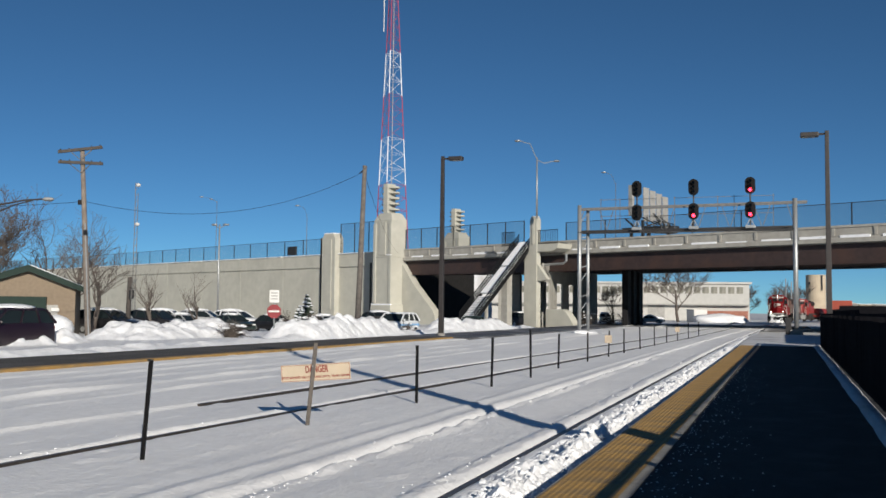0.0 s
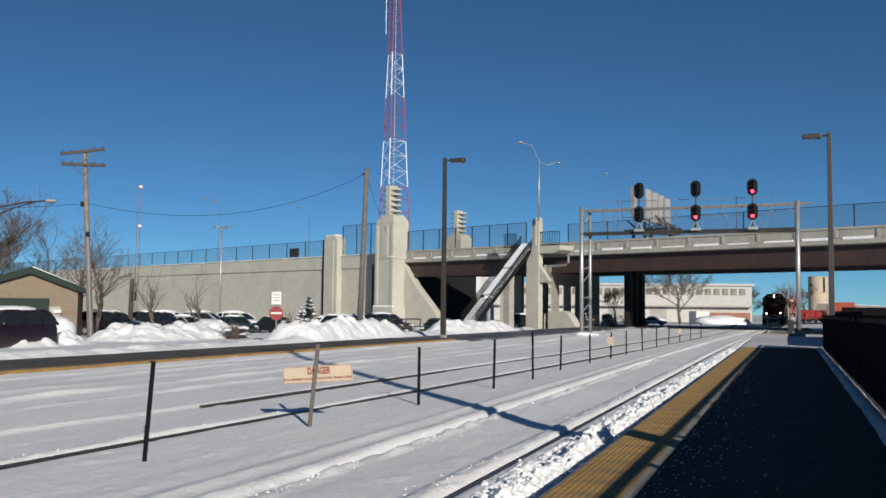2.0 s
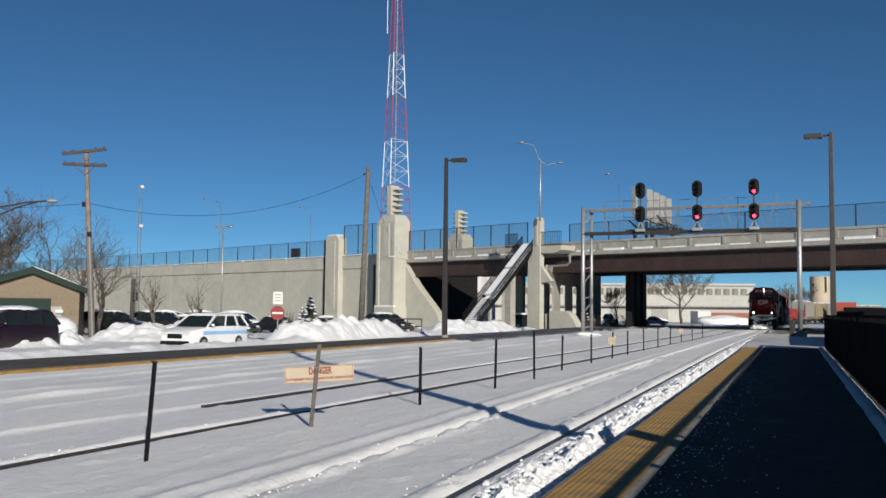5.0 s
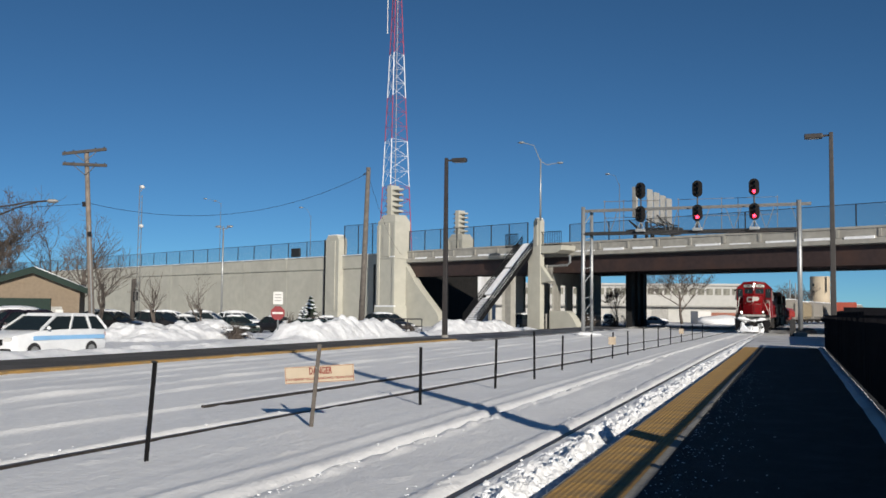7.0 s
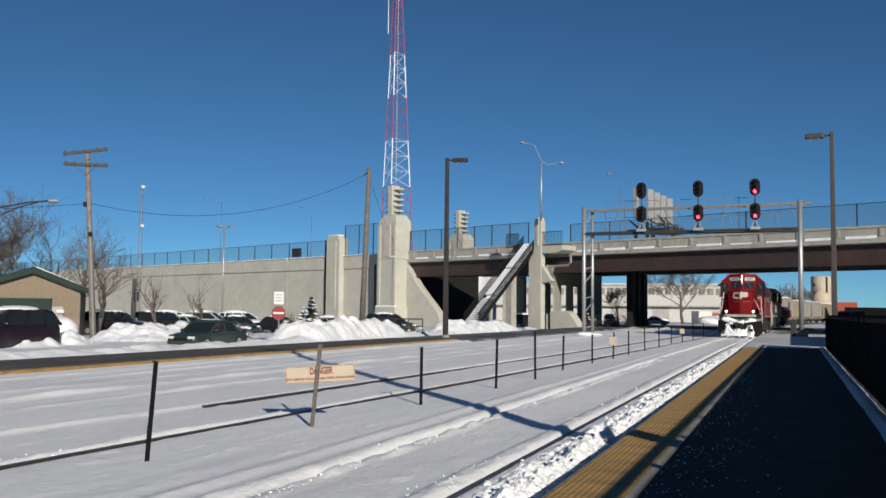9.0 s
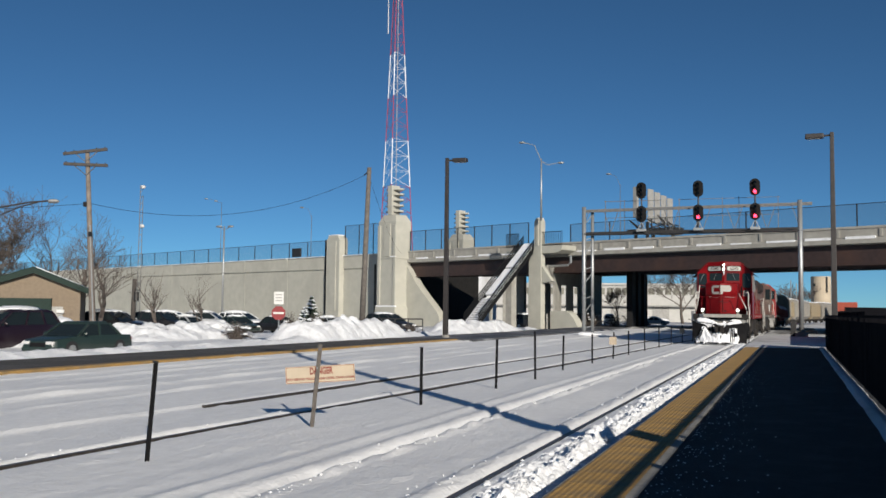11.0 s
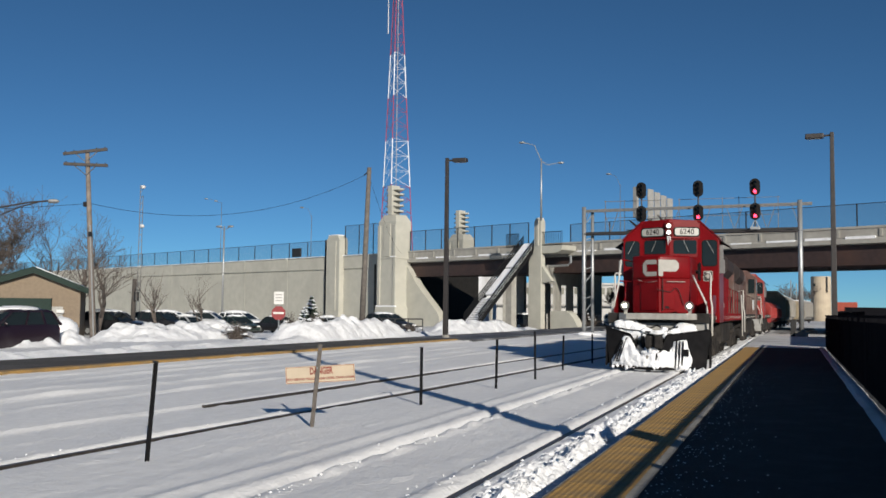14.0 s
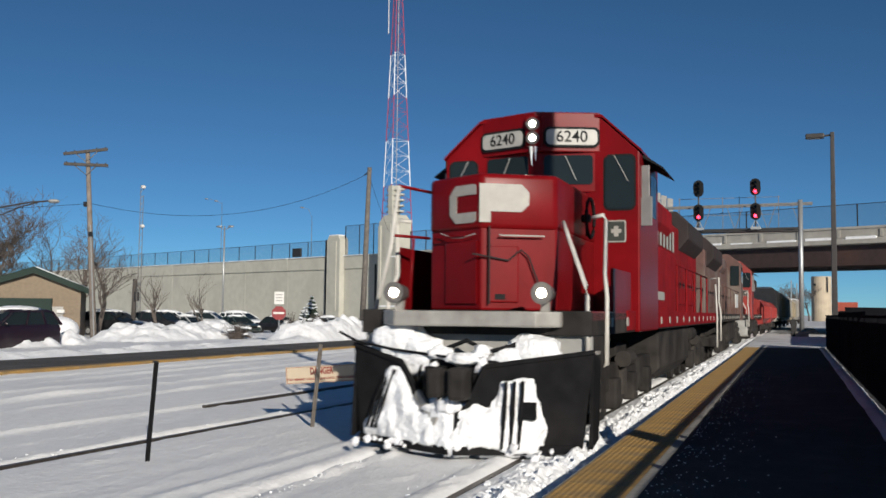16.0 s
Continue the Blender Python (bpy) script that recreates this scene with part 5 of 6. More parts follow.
# ---- the train ----
UNDER = mat("grimy_underframe", (0.022, 0.02, 0.019), 0.85, vary=0.35, scale=4, spec=0.2, tint=(0.06, 0.052, 0.046), tint_scale=1.2, tint_mix=0.7)
PLOW = mat("black_plow_steel", (0.009, 0.009, 0.010), 0.85, vary=0.3, scale=5, tint=(0.02, 0.018, 0.017), tint_scale=2, tint_mix=0.4, spec=0.1)
ALLOY = mat("worn_bare_metal", (0.38, 0.36, 0.33), 0.5, 0.4, vary=0.15, scale=6, tint=(0.2, 0.18, 0.16), tint_scale=2, tint_mix=0.6)
ROOF_GRIME = mat("sooty_roof", (0.032, 0.026, 0.026), 0.85, vary=0.2, scale=3, spec=0.2, tint=(0.07, 0.025, 0.023), tint_scale=0.8, tint_mix=0.4)
BROWN_UNIT = mat("faded_brown_paint", (0.10, 0.05, 0.04), 0.7, vary=0.2, scale=3, tint=(0.16, 0.14, 0.12), tint_scale=0.6, tint_mix=0.7)
TAN = mat("tan_wagon_paint", (0.25, 0.205, 0.135), 0.7, vary=0.12, scale=2, tint=(0.3, 0.22, 0.12), tint_scale=0.5)
HOPPER = mat("grey_wagon_paint", (0.24, 0.225, 0.20), 0.75, vary=0.1, scale=2, tint=(0.22, 0.2, 0.18), tint_scale=0.5)
HANDRAIL = mat("white_handrail_paint", (0.50, 0.48, 0.44), 0.5, vary=0.1, scale=6)
MARK = mat("off_white_marking", (0.33, 0.315, 0.285), 0.55, vary=0.1, scale=6)
BOARD_WHITE = mat("number_board_white", (0.40, 0.39, 0.36), 0.5, vary=0.08, scale=9)
SMOKE = mat("clouded_plastic", (0.17, 0.165, 0.16), 0.35, vary=0.12, scale=5)
LAMP_RIM = mat("weathered_lamp_rim", (0.16, 0.15, 0.14), 0.4, 0.5, vary=0.15, scale=9)
BADGE = mat("badge_black", (0.03, 0.035, 0.03), 0.5)


def plate(w, h, r, y0, y1, n=6):
    """A flat plate with rounded corners, its face towards -y."""
    pts = []
    for cx, cz, a0 in ((w / 2 - r, h / 2 - r, 0), (-w / 2 + r, h / 2 - r, 90), (-w / 2 + r, -h / 2 + r, 180), (w / 2 - r, -h / 2 + r, 270)):
        pts += [(cx + r * math.cos(radians(a0 + 90 * i / n)), cz + r * math.sin(radians(a0 + 90 * i / n))) for i in range(n + 1)]
    return Geo().prism(pts, "y", y0, y1)


WHEELS = []


def truck(parent, y, keyed):
    """A three-axle bogie."""
    t = part("bogie", Geo().box(-1.22, -1.0, -2.6, 2.6, 0.55, 0.95).box(1.0, 1.22, -2.6, 2.6, 0.55, 0.95).box(-1.1, 1.1, -0.5, 0.5, 0.6, 1.2).box(-1.1, 1.1, -2.6, -2.35, 0.55, 0.9).box(-1.1, 1.1, 2.35, 2.6, 0.55, 0.9), UNDER, parent, at=pose(0, y, 0), bevel=0.04)
    for s in (-1, 1):
        for dy in (-0.85, 0.85):
            part("spring", Geo().tube([(s * 1.18, dy, 0.45), (s * 1.18, dy, 0.95)], 0.14, 8), UNDER, t)
        for dy in (-1.68, 0, 1.68):
            part("axle_box", Geo().box(s * 1.24 - 0.1, s * 1.24 + 0.1, dy - 0.2, dy + 0.2, 0.3, 0.75), UNDER, t, bevel=0.04)
        part("brake_cylinder", Geo().tube([(s * 1.3, -1.1, 1.0), (s * 1.3, -0.5, 1.0)], 0.13, 10), UNDER, t)
    for dy in (-1.68, 0, 1.68):
        w = part("wheelset", Geo().tube([(-0.80, 0, 0), (-0.67, 0, 0)], [0.5, 0.52], 24).tube([(0.67, 0, 0), (0.80, 0, 0)], [0.52, 0.5], 24).tube([(-1.2, 0, 0), (1.2, 0, 0)], 0.09, 8).box(0.79, 0.83, -0.32, 0.32, -0.05, 0.05), UNDER, parent, at=pose(0, y + dy, 0.51))
        if keyed:
            WHEELS.append((w, pose(0, y + dy, 0.51)))


def handrail(parent, pts, r=0.022, material=None):
    return part("handrail", Geo().tube(pts, r, 8), material or HANDRAIL, parent, smooth=True)


def hood_unit(u, body, y0, y1, forward, keyed=False, sill=None, bars=False):
    """Frame, bogies, tank and engine hood that all the units share; the cab end is added by the caller."""
    part("frame", Geo().box(-1.5, 1.5, 0.4, 21.0, 1.42, 1.72), sill or UNDER, u, bevel=0.02)
    part("fuel_tank", Geo().prism(((-1.35, 1.42), (-1.35, 0.65), (-1.05, 0.35), (1.05, 0.35), (1.35, 0.65), (1.35, 1.42)), "y", 7.9, 13.6), UNDER, u, bevel=0.05)
    for x in (-1.25, 1.25):
        part("air_tank", Geo().tube([(x, 13.8, 1.2), (x, 15.0, 1.2)], 0.18, 12), UNDER, u)
    truck(u, 5.0, keyed)
    truck(u, 16.7, keyed)
    part("hood", Geo().prism(((-0.95, 1.72), (0.95, 1.72), (0.95, 3.95), (0.62, 4.22), (-0.62, 4.22), (-0.95, 3.95)), "y", y0, y1), body, u, bevel=0.04)
    part("hood_roof", Geo().prism(((-0.64, 4.225), (0.64, 4.225), (0.4, 4.3), (-0.4, 4.3)), "y", y0 + 0.1, y1 - 0.1), ROOF_GRIME, u)
    d = 1 if forward else -1
    rad = (y1 - 5.2, y1 - 0.6) if forward else (y0 + 0.6, y0 + 5.2)
    part("radiator", Geo().prism(((-0.96, 3.4), (-1.22, 3.7), (-1.22, 4.15), (-0.9, 4.45), (0.9, 4.45), (1.22, 4.15), (1.22, 3.7), (0.96, 3.4)), "y", *rad), ROOF_GRIME, u, "sooty flared radiator housing", bevel=0.05)
    for i in range(3):
        c = rad[0] + 0.9 + 1.4 * i
        part("roof_fan", Geo().tube([(0, c, 4.45), (0, c, 4.6)], 0.6, 20), ROOF_GRIME, u)
    ym = (y0 + y1) / 2 - 2.2 * d
    part("brake_blister", Geo().prism(((-0.96, 3.5), (-1.08, 3.7), (-1.08, 4.1), (-0.8, 4.38), (0.8, 4.38), (1.08, 4.1), (1.08, 3.7), (0.96, 3.5)), "y", ym - 1.6, ym + 1.6), body, u, bevel=0.05)
    part("exhaust", Geo().box(-0.3, 0.3, ym + 2.2, ym + 3.2, 4.25, 4.62), ROOF_GRIME, u, bevel=0.04)
    n = 15
    for s in (-1, 1):
        for i in range(n):
            c = y0 + 0.5 + (y1 - y0 - 1) * (i + 0.5) / n
            w = (y1 - y0 - 1) / n * 0.45
            dr = part("hood_door", Geo().box(s * 0.965 - 0.014, s * 0.965 + 0.014, c - w, c + w, 1.95, 3.1), body, u, bevel=0.008)
            part("latch", Geo().box(s * 0.985 - 0.012, s * 0.985 + 0.012, c + w - 0.14, c + w - 0.06, 2.4, 2.55), ROOF_GRIME, dr)
        for i in range(8):
            y = 4.0 + 2.0 * i if y0 > 4 else 2.2 + 2.0 * i
            part("stanchion", Geo().tube([(s * 1.46, y, 1.72), (s * 1.46, y, 2.75)], 0.02, 6), body, u)
        yy = (4.0, 18.0) if y0 > 4 else (2.2, 16.2)
        handrail(u, [(s * 1.46, yy[0], 2.75), (s * 1.46, yy[1], 2.75)], 0.02, body)
        for i in range(15):
            part("reflector", Geo().box(s * 1.522 - 0.008, s * 1.522 + 0.008, 1.6 + 1.3 * i, 1.74 + 1.3 * i, 1.52, 1.64), MARK, u)
        if bars:
            for i in range(9):
                c = y0 + 2.6 + 0.62 * i
                part("marking_bar", Geo().box(s * 0.985 - 0.004, s * 0.985 + 0.004, c, c + 0.3, 3.25, 3.75), MARK, u, "plain off-white marking bar")
            part("marking_bar", Geo().box(s * 1.51 - 0.004, s * 1.51 + 0.004, 6.2, 7.4, 1.95, 2.1), MARK, u, "plain off-white marking bar")


def cab_end(u, body, keyed_lights=True, number=True):
    """Nose, cab, lights and steps at the front of a unit; the front of the plow is at y = 0."""
    nose = part("nose", Geo().prism(((-0.875, 1.28), (0, 0.76), (0.875, 1.28), (0.875, 3.85), (-0.875, 3.85)), "z", 1.72, 2.80), body, u, bevel=0.03)
    part("upper_nose", Geo().prism(((-0.885, 1.24), (0, 0.72), (0.885, 1.24), (0.885, 3.85), (-0.885, 3.85)), "z", 2.76, 3.49), body, nose, bevel=0.07, smooth=True)
    part("lower_nose_panel", Geo().prism(((-0.62, 1.115), (-0.60, 1.09), (-0.06, 0.76), (-0.06, 0.84), (-0.62, 1.18)), "z", 1.80, 2.62), body, nose, bevel=0.012)
    for s in (-1, 1):
        f = pose(s * 0.46, 1.0, 0, 0, 0, s * 30.6)
        part("grab_bar", Geo().tube([(-0.3, -0.06, 2.68), (0.3, -0.06, 2.68)], 0.012, 6), MARK if s > 0 else body, nose, at=f)
    part("nose_door", Geo().box(0.08, 0.5, -0.02, 0.03, 1.82, 2.55), body, nose, at=pose(0.0, 0.75, 0, 0, 0, 30.6), bevel=0.02)
    part("vent", Geo().box(0.18, 0.32, -0.024, -0.018, 1.86, 1.93), BLACK, nose, at=pose(0.0, 0.75, 0, 0, 0, 30.6))
    part("pipe", Geo().tube([(0.1, -0.05, 2.80), (0.1, -0.05, 1.8)], 0.013, 6), ROOF_GRIME, nose, at=pose(0.0, 0.745, 0, 0, 0, 30.6))
    part("hose", Geo().tube([(-0.12, -0.05, 2.44), (0.35, -0.05, 2.36), (0.52, -0.05, 2.50), (0.62, -0.05, 2.42), (0.80, -0.05, 1.95)], 0.013, 6), ROOF_GRIME, nose, at=pose(0.0, 0.745, 0, 0, 0, 30.6))
    part("frost", Geo().tube([(-0.75, -0.05, 2.74), (-0.5, -0.06, 2.67), (-0.3, -0.06, 2.66), (-0.05, -0.05, 2.70)], 0.009, 5), MARK, nose, at=pose(0.0, 0.745, 0, 0, 0, -30.6))
    # off-white emblem on the nose: one bracket shape and one flag shape
    def bracket(w, h, t):
        g = Geo()
        o = [(w / 2, h / 2 - 0.02), (w / 2, h / 2 - t), (-w / 2 + t, h / 2 - t), (-w / 2 + t, -h / 2 + t), (w / 2, -h / 2 + t), (w / 2, -h / 2 + 0.02), (w / 2 - 0.05, -h / 2), (-w / 2 + 0.12, -h / 2), (-w / 2, -h / 2 + 0.12), (-w / 2, h / 2 - 0.12), (-w / 2 + 0.12, h / 2), (w / 2 - 0.05, h / 2)]
        g.prism(o, "y", -0.006, 0.004)
        return g

    def flag(w, h, t):
        g = Geo()
        g.prism([(-w / 2, -h / 2), (-w / 2, h / 2), (-w / 2 + t * 1.1, h / 2), (-w / 2 + t * 1.1, -h / 2)], "y", -0.006, 0.004)
        g.prism([(-w / 2 + t * 1.1, h / 2), (w / 2 - 0.1, h / 2), (w / 2, h / 2 - 0.1), (w / 2, h / 2 - 0.26), (w / 2 - 0.1, h / 2 - 0.36), (-w / 2 + t * 1.1, h / 2 - 0.36)], "y", -0.006, 0.004)
        return g
    part("emblem", bracket(0.52, 0.50, 0.135), MARK, nose, "off-white bracket-shaped emblem", at=pose(-0.295, 0.881, 3.10, 0, 0, -30.4))
    part("emblem", flag(0.66, 0.50, 0.135), MARK, nose, "off-white flag-shaped emblem", at=pose(0.275, 0.869, 3.10, 0, 0, 30.4))
    # cab
    cab = part("cab", Geo().prism(((-1.58, 1.42), (-1.58, 4.20), (-0.98, 4.76), (0.98, 4.76), (1.58, 4.20), (1.58, 1.42)), "y", 3.8, 5.95), body, u, bevel=0.03)
    part("cab_roof", Geo().prism(((-1.61, 4.22), (-1.0, 4.79), (0, 4.89), (1.0, 4.79), (1.61, 4.22), (1.61, 4.18), (1.0, 4.75), (-1.0, 4.75), (-1.61, 4.18)), "y", 3.77, 6.0), body, cab)
    part("number_housing", Geo().prism(((-0.98, 3.81), (0, 3.42), (0.98, 3.81)), "z", 4.20, 4.83), body, cab, bevel=0.02)
    part("windshield_frame", Geo().prism(((-0.96, 3.82), (0, 3.56), (0.96, 3.82)), "z", 3.58, 4.22), body, cab, bevel=0.015)
    for s in (-1, 1):
        f = pose(s * 0.55, 3.635, 4.43, 0, 0, s * 21.7)
        b = part("number_board", plate(0.88, 0.32, 0.10, -0.03, 0.02), BLACK, cab, at=f)
        part("glass_face", plate(0.80, 0.245, 0.075, -0.036, -0.02), BOARD_WHITE, b)
        if number:
            text("digits", "6240", 0.25, BLACK, b, pose(0, -0.038, 0.0, 90, 0, 0) , 0.002, 0.003)
        w = part("windshield", plate(0.76, 0.46, 0.06, -0.012, 0.01), GLASS_DARK, cab, at=pose(s * 0.49, 3.69, 3.93, 0, 0, s * 15.2))
        part("wiper", Geo().beam((-0.05 * s, -0.025, 0.22), (0.12 * s, -0.025, -0.16), 0.01, 0.012), GREY, w)
        dw = part("door_window", plate(0.44, 0.82, 0.09, -0.012, 0.01), GLASS_DARK, cab, at=pose(s * 1.27, 3.795, 3.72))
        part("window_seal", plate(0.5, 0.88, 0.11, -0.004, 0.006), BLACK, cab, at=pose(s * 1.27, 3.797, 3.72))
        part("wiper", Geo().beam((-0.08 * s, -0.025, 0.42), (0.14 * s, -0.025, 0.0), 0.01, 0.012), GREY, dw)
        for y in (4.45, 5.3):
            part("side_window", Geo().box(s * 1.582 - 0.008, s * 1.582 + 0.008, y - 0.33, y + 0.33, 3.3, 4.0), GLASS_DARK, cab, bevel=0.006)
        part("wind_deflector", Geo().box(s * 1.62 - 0.05, s * 1.62 + 0.08, 4.0, 4.04, 3.15, 4.0), SMOKE, cab, bevel=0.01)
        part("sunshade", Geo().prism(((s * 1.57, 4.14), (s * 1.9, 3.95), (s * 1.9, 3.97), (s * 1.57, 4.2)), "y", 4.1, 5.6), BLACK, cab)
        part("mirror", Geo().box(s * 1.66 - 0.09, s * 1.66 + 0.09, 3.92, 3.96, 3.05, 3.5), SMOKE, cab, bevel=0.01)
    # the badge on the door
    part("badge", plate(0.3, 0.34, 0.03, -0.012, 0.004), MARK, cab, at=pose(1.22, 3.79, 2.96))
    part("badge_field", plate(0.26, 0.30, 0.02, -0.016, -0.008), BADGE, cab, at=pose(1.22, 3.79, 2.96))
    part("badge_cross", Geo().box(-0.035, 0.035, -0.02, -0.012, -0.08, 0.08).box(-0.08, 0.08, -0.02, -0.012, -0.025, 0.035), MARK, cab, at=pose(1.22, 3.79, 2.96))
    part("brake_wheel", Geo().tube([(1.05, 2.6 + 0.28 * math.cos(a), 3.05 + 0.28 * math.sin(a)) for a in [2 * math.pi * i / 20 for i in range(21)]], 0.025, 6), BLACK, nose, smooth=True)
    part("brake_spokes", Geo().beam((1.0, 2.34, 3.05), (1.0, 2.86, 3.05), 0.03, 0.03).beam((1.0, 2.6, 2.8), (1.0, 2.6, 3.3), 0.03, 0.03).tube([(0.93, 2.6, 3.05), (1.05, 2.6, 3.05)], 0.06, 8), BLACK, nose)
    # lights
    part("headlight_case", Geo().box(-0.13, 0.13, 3.38, 3.6, 4.27, 4.76), body, cab, bevel=0.05)
    for z in (4.62, 4.40):
        h = part("headlight", Geo().tube([(0, 3.39, z), (0, 3.33, z)], 0.10, 18), LAMP_RIM, cab)
        part("bulb", Geo().tube([(0, 3.335, z), (0, 3.315, z)], [0.055, 0.035], 18), LIGHT_ON, h, "lit headlight")
    part("icicles", Geo().tube([(-0.04, 3.42, 4.28), (-0.03, 3.43, 3.98)], [0.03, 0.004], 5).tube([(0.03, 3.42, 4.28), (0.03, 3.43, 4.05)], [0.025, 0.004], 5), SNOW_LUMP, cab)
    for s in (-1, 1):
        d = part("ditch_light", Geo().tube([(s * 0.95, 0.42, 1.93), (s * 0.95, 0.14, 1.93)], [0.10, 0.135], 18), LAMP_RIM, u)
        part("bulb", Geo().tube([(s * 0.95, 0.15, 1.93), (s * 0.95, 0.115, 1.93)], [0.065, 0.04], 18), LIGHT_ON, d, "lit ditch light")
        part("bracket", Geo().beam((s * 0.95, 0.35, 1.68), (s * 0.95, 0.35, 1.85), 0.1, 0.08), ALLOY, d)
    # porch, steps, rails
    part("porch", Geo().box(-1.5, 1.5, 0.42, 3.8, 1.6, 1.72), body, u, bevel=0.01)
    part("porch_side", Geo().box(-1.5, -1.46, 1.5, 3.4, 1.72, 2.6), body, u)
    part("porch_side", Geo().box(1.46, 1.5, 1.9, 3.4, 1.72, 2.3), body, u)
    part("anticlimber", Geo().prism(((-1.15, 0.30), (-0.9, 0.04), (0.9, 0.04), (1.15, 0.30), (1.15, 0.5), (-1.15, 0.5)), "z", 1.52, 1.71), ALLOY, u, "worn bare metal anticlimber", bevel=0.025)
    part("pilot", Geo().box(-1.48, 1.48, 0.5, 0.62, 0.55, 1.6), GREY, u, bevel=0.02)
    for s in (-1, 1):
        st = part("step_well", Geo().box(s * 1.28 - 0.2, s * 1.28 + 0.2, 0.62, 1.35, 0.35, 1.6), UNDER, u, bevel=0.03)
        for z in (0.5, 0.85, 1.2):
            part("step", Geo().box(s * 1.32 - 0.22, s * 1.32 + 0.22, 0.55, 0.75, z, z + 0.04), ALLOY, st)
        if s > 0:
            handrail(u, [(s * 0.95, 1.3, 2.88), (s * 1.05, 1.1, 2.7), (s * 1.41, 0.5, 2.02), (s * 1.43, 0.46, 1.9), (s * 1.44, 0.44, 1.05)], 0.03)
        handrail(u, [(s * 1.28, 1.55, 2.95), (s * 1.44, 1.5, 2.98), (s * 1.47, 1.5, 2.9), (s * 1.46, 1.5, 2.2), (s * 1.52, 1.3, 1.9), (s * 1.52, 1.3, 1.05), (s * 1.42, 1.3, 1.0)], 0.03)
    handrail(u, [(-1.40, 0.62, 1.72), (-1.24, 0.72, 2.55), (-1.15, 0.75, 3.36)], 0.03)
    handrail(u, [(-1.15, 0.75, 3.36), (-0.92, 1.45, 3.34)], 0.022, body)
    handrail(u, [(-1.22, 0.74, 2.70), (-0.93, 1.35, 2.70)], 0.02, body)
    handrail(u, [(-1.10, 1.05, 1.72), (-1.06, 1.08, 2.70)], 0.02, body)
    part("draft_pocket", Geo().box(-0.45, 0.45, 0.1, 0.55, 0.62, 1.12), BLACK, u, bevel=0.04)
    c = part("coupler", Geo().box(-0.15, 0.15, -0.42, 0.2, 0.72, 1.02), UNDER, u, bevel=0.05)
    part("knuckle", Geo().box(0.02, 0.24, -0.56, -0.3, 0.68, 1.06).box(-0.26, -0.08, -0.5, -0.25, 0.70, 1.04), UNDER, c, bevel=0.05)
    for s in (-1, 1):
        for k in range(2):
            x = s * (0.42 + 0.13 * k)
            part("air_hose", Geo().tube([(x, 0.45, 1.25), (x, 0.2, 1.2), (x + 0.03 * s, 0.1, 0.9), (x + 0.02, 0.12, 0.55 - 0.05 * k)], 0.026, 6), BLACK, u, smooth=True)
    part("mu_hose", Geo().tube([(-0.65, 0.45, 1.4), (-0.6, 0.2, 1.3), (-0.3, 0.12, 1.22), (0, 0.2, 1.35), (0.3, 0.12, 1.22), (0.6, 0.2, 1.3), (0.65, 0.45, 1.4)], 0.03, 6), BLACK, u, smooth=True)
    part("cut_lever", Geo().tube([(-1.78, 0.34, 1.42), (-1.45, 0.22, 1.30), (-0.9, 0.12, 1.22), (-0.15, 0.0, 1.15)], 0.018, 6), PLOW, u)


def packed(u, outline, deep, seed):
    """Snow caked on the plow inside an outline in (x, z): thick in the middle, ragged at its edge."""
    n = len(outline)

    def depth(x, z):
        x += 0.05 * wave(x * 7, z * 7, seed) + 0.02 * wave(x * 19, z * 19, seed + 3)
        z += 0.05 * wave(x * 7, z * 7, seed + 9) + 0.02 * wave(x * 19, z * 19, seed + 5)
        inside, best = False, 9.0
        for i in range(n):
            (x0, z0), (x1, z1) = outline[i], outline[(i + 1) % n]
            if (z0 > z) != (z1 > z) and x < (x1 - x0) * (z - z0) / (z1 - z0) + x0:
                inside = not inside
            k = max(0.0, min(1.0, ((x - x0) * (x1 - x0) + (z - z0) * (z1 - z0)) / ((x1 - x0) ** 2 + (z1 - z0) ** 2)))
            best = min(best, math.hypot(x - x0 - k * (x1 - x0), z - z0 - k * (z1 - z0)))
        return best if inside else -best
    xs = [-1.5 + 0.028 * i for i in range(108)]
    zs = [-0.02 + 0.028 * i for i in range(42)]
    grid, vs, fs = {}, [], []
    for j, z in enumerate(zs):
        for i, x in enumerate(xs):
            d = depth(x, z)
            if d > -0.05:
                rough = 0.05 * noise.fractal(Vector((x * 4, z * 4, seed)), 0.8, 2.0, 4) - 0.05 * max(0.0, abs(wave(x * 3, z * 2, seed + 20)) - 0.28)
                thick = deep * min(1.0, max(-0.6, d / 0.09)) + (rough if d > 0.03 else 0)
                grid[i, j] = len(vs)
                vs.append((x, -0.34 + 0.41 * abs(x) + 0.04 * z - thick, z))
    for i, j in grid:
        corners = [(i, j), (i + 1, j), (i + 1, j + 1), (i, j + 1)]
        if all(c in grid for c in corners):
            fs.append(tuple(grid[c] for c in corners))
    part("packed_snow", Geo().add(vs, fs), SNOW_LUMP, u, "snow caked on the plow", smooth=True)


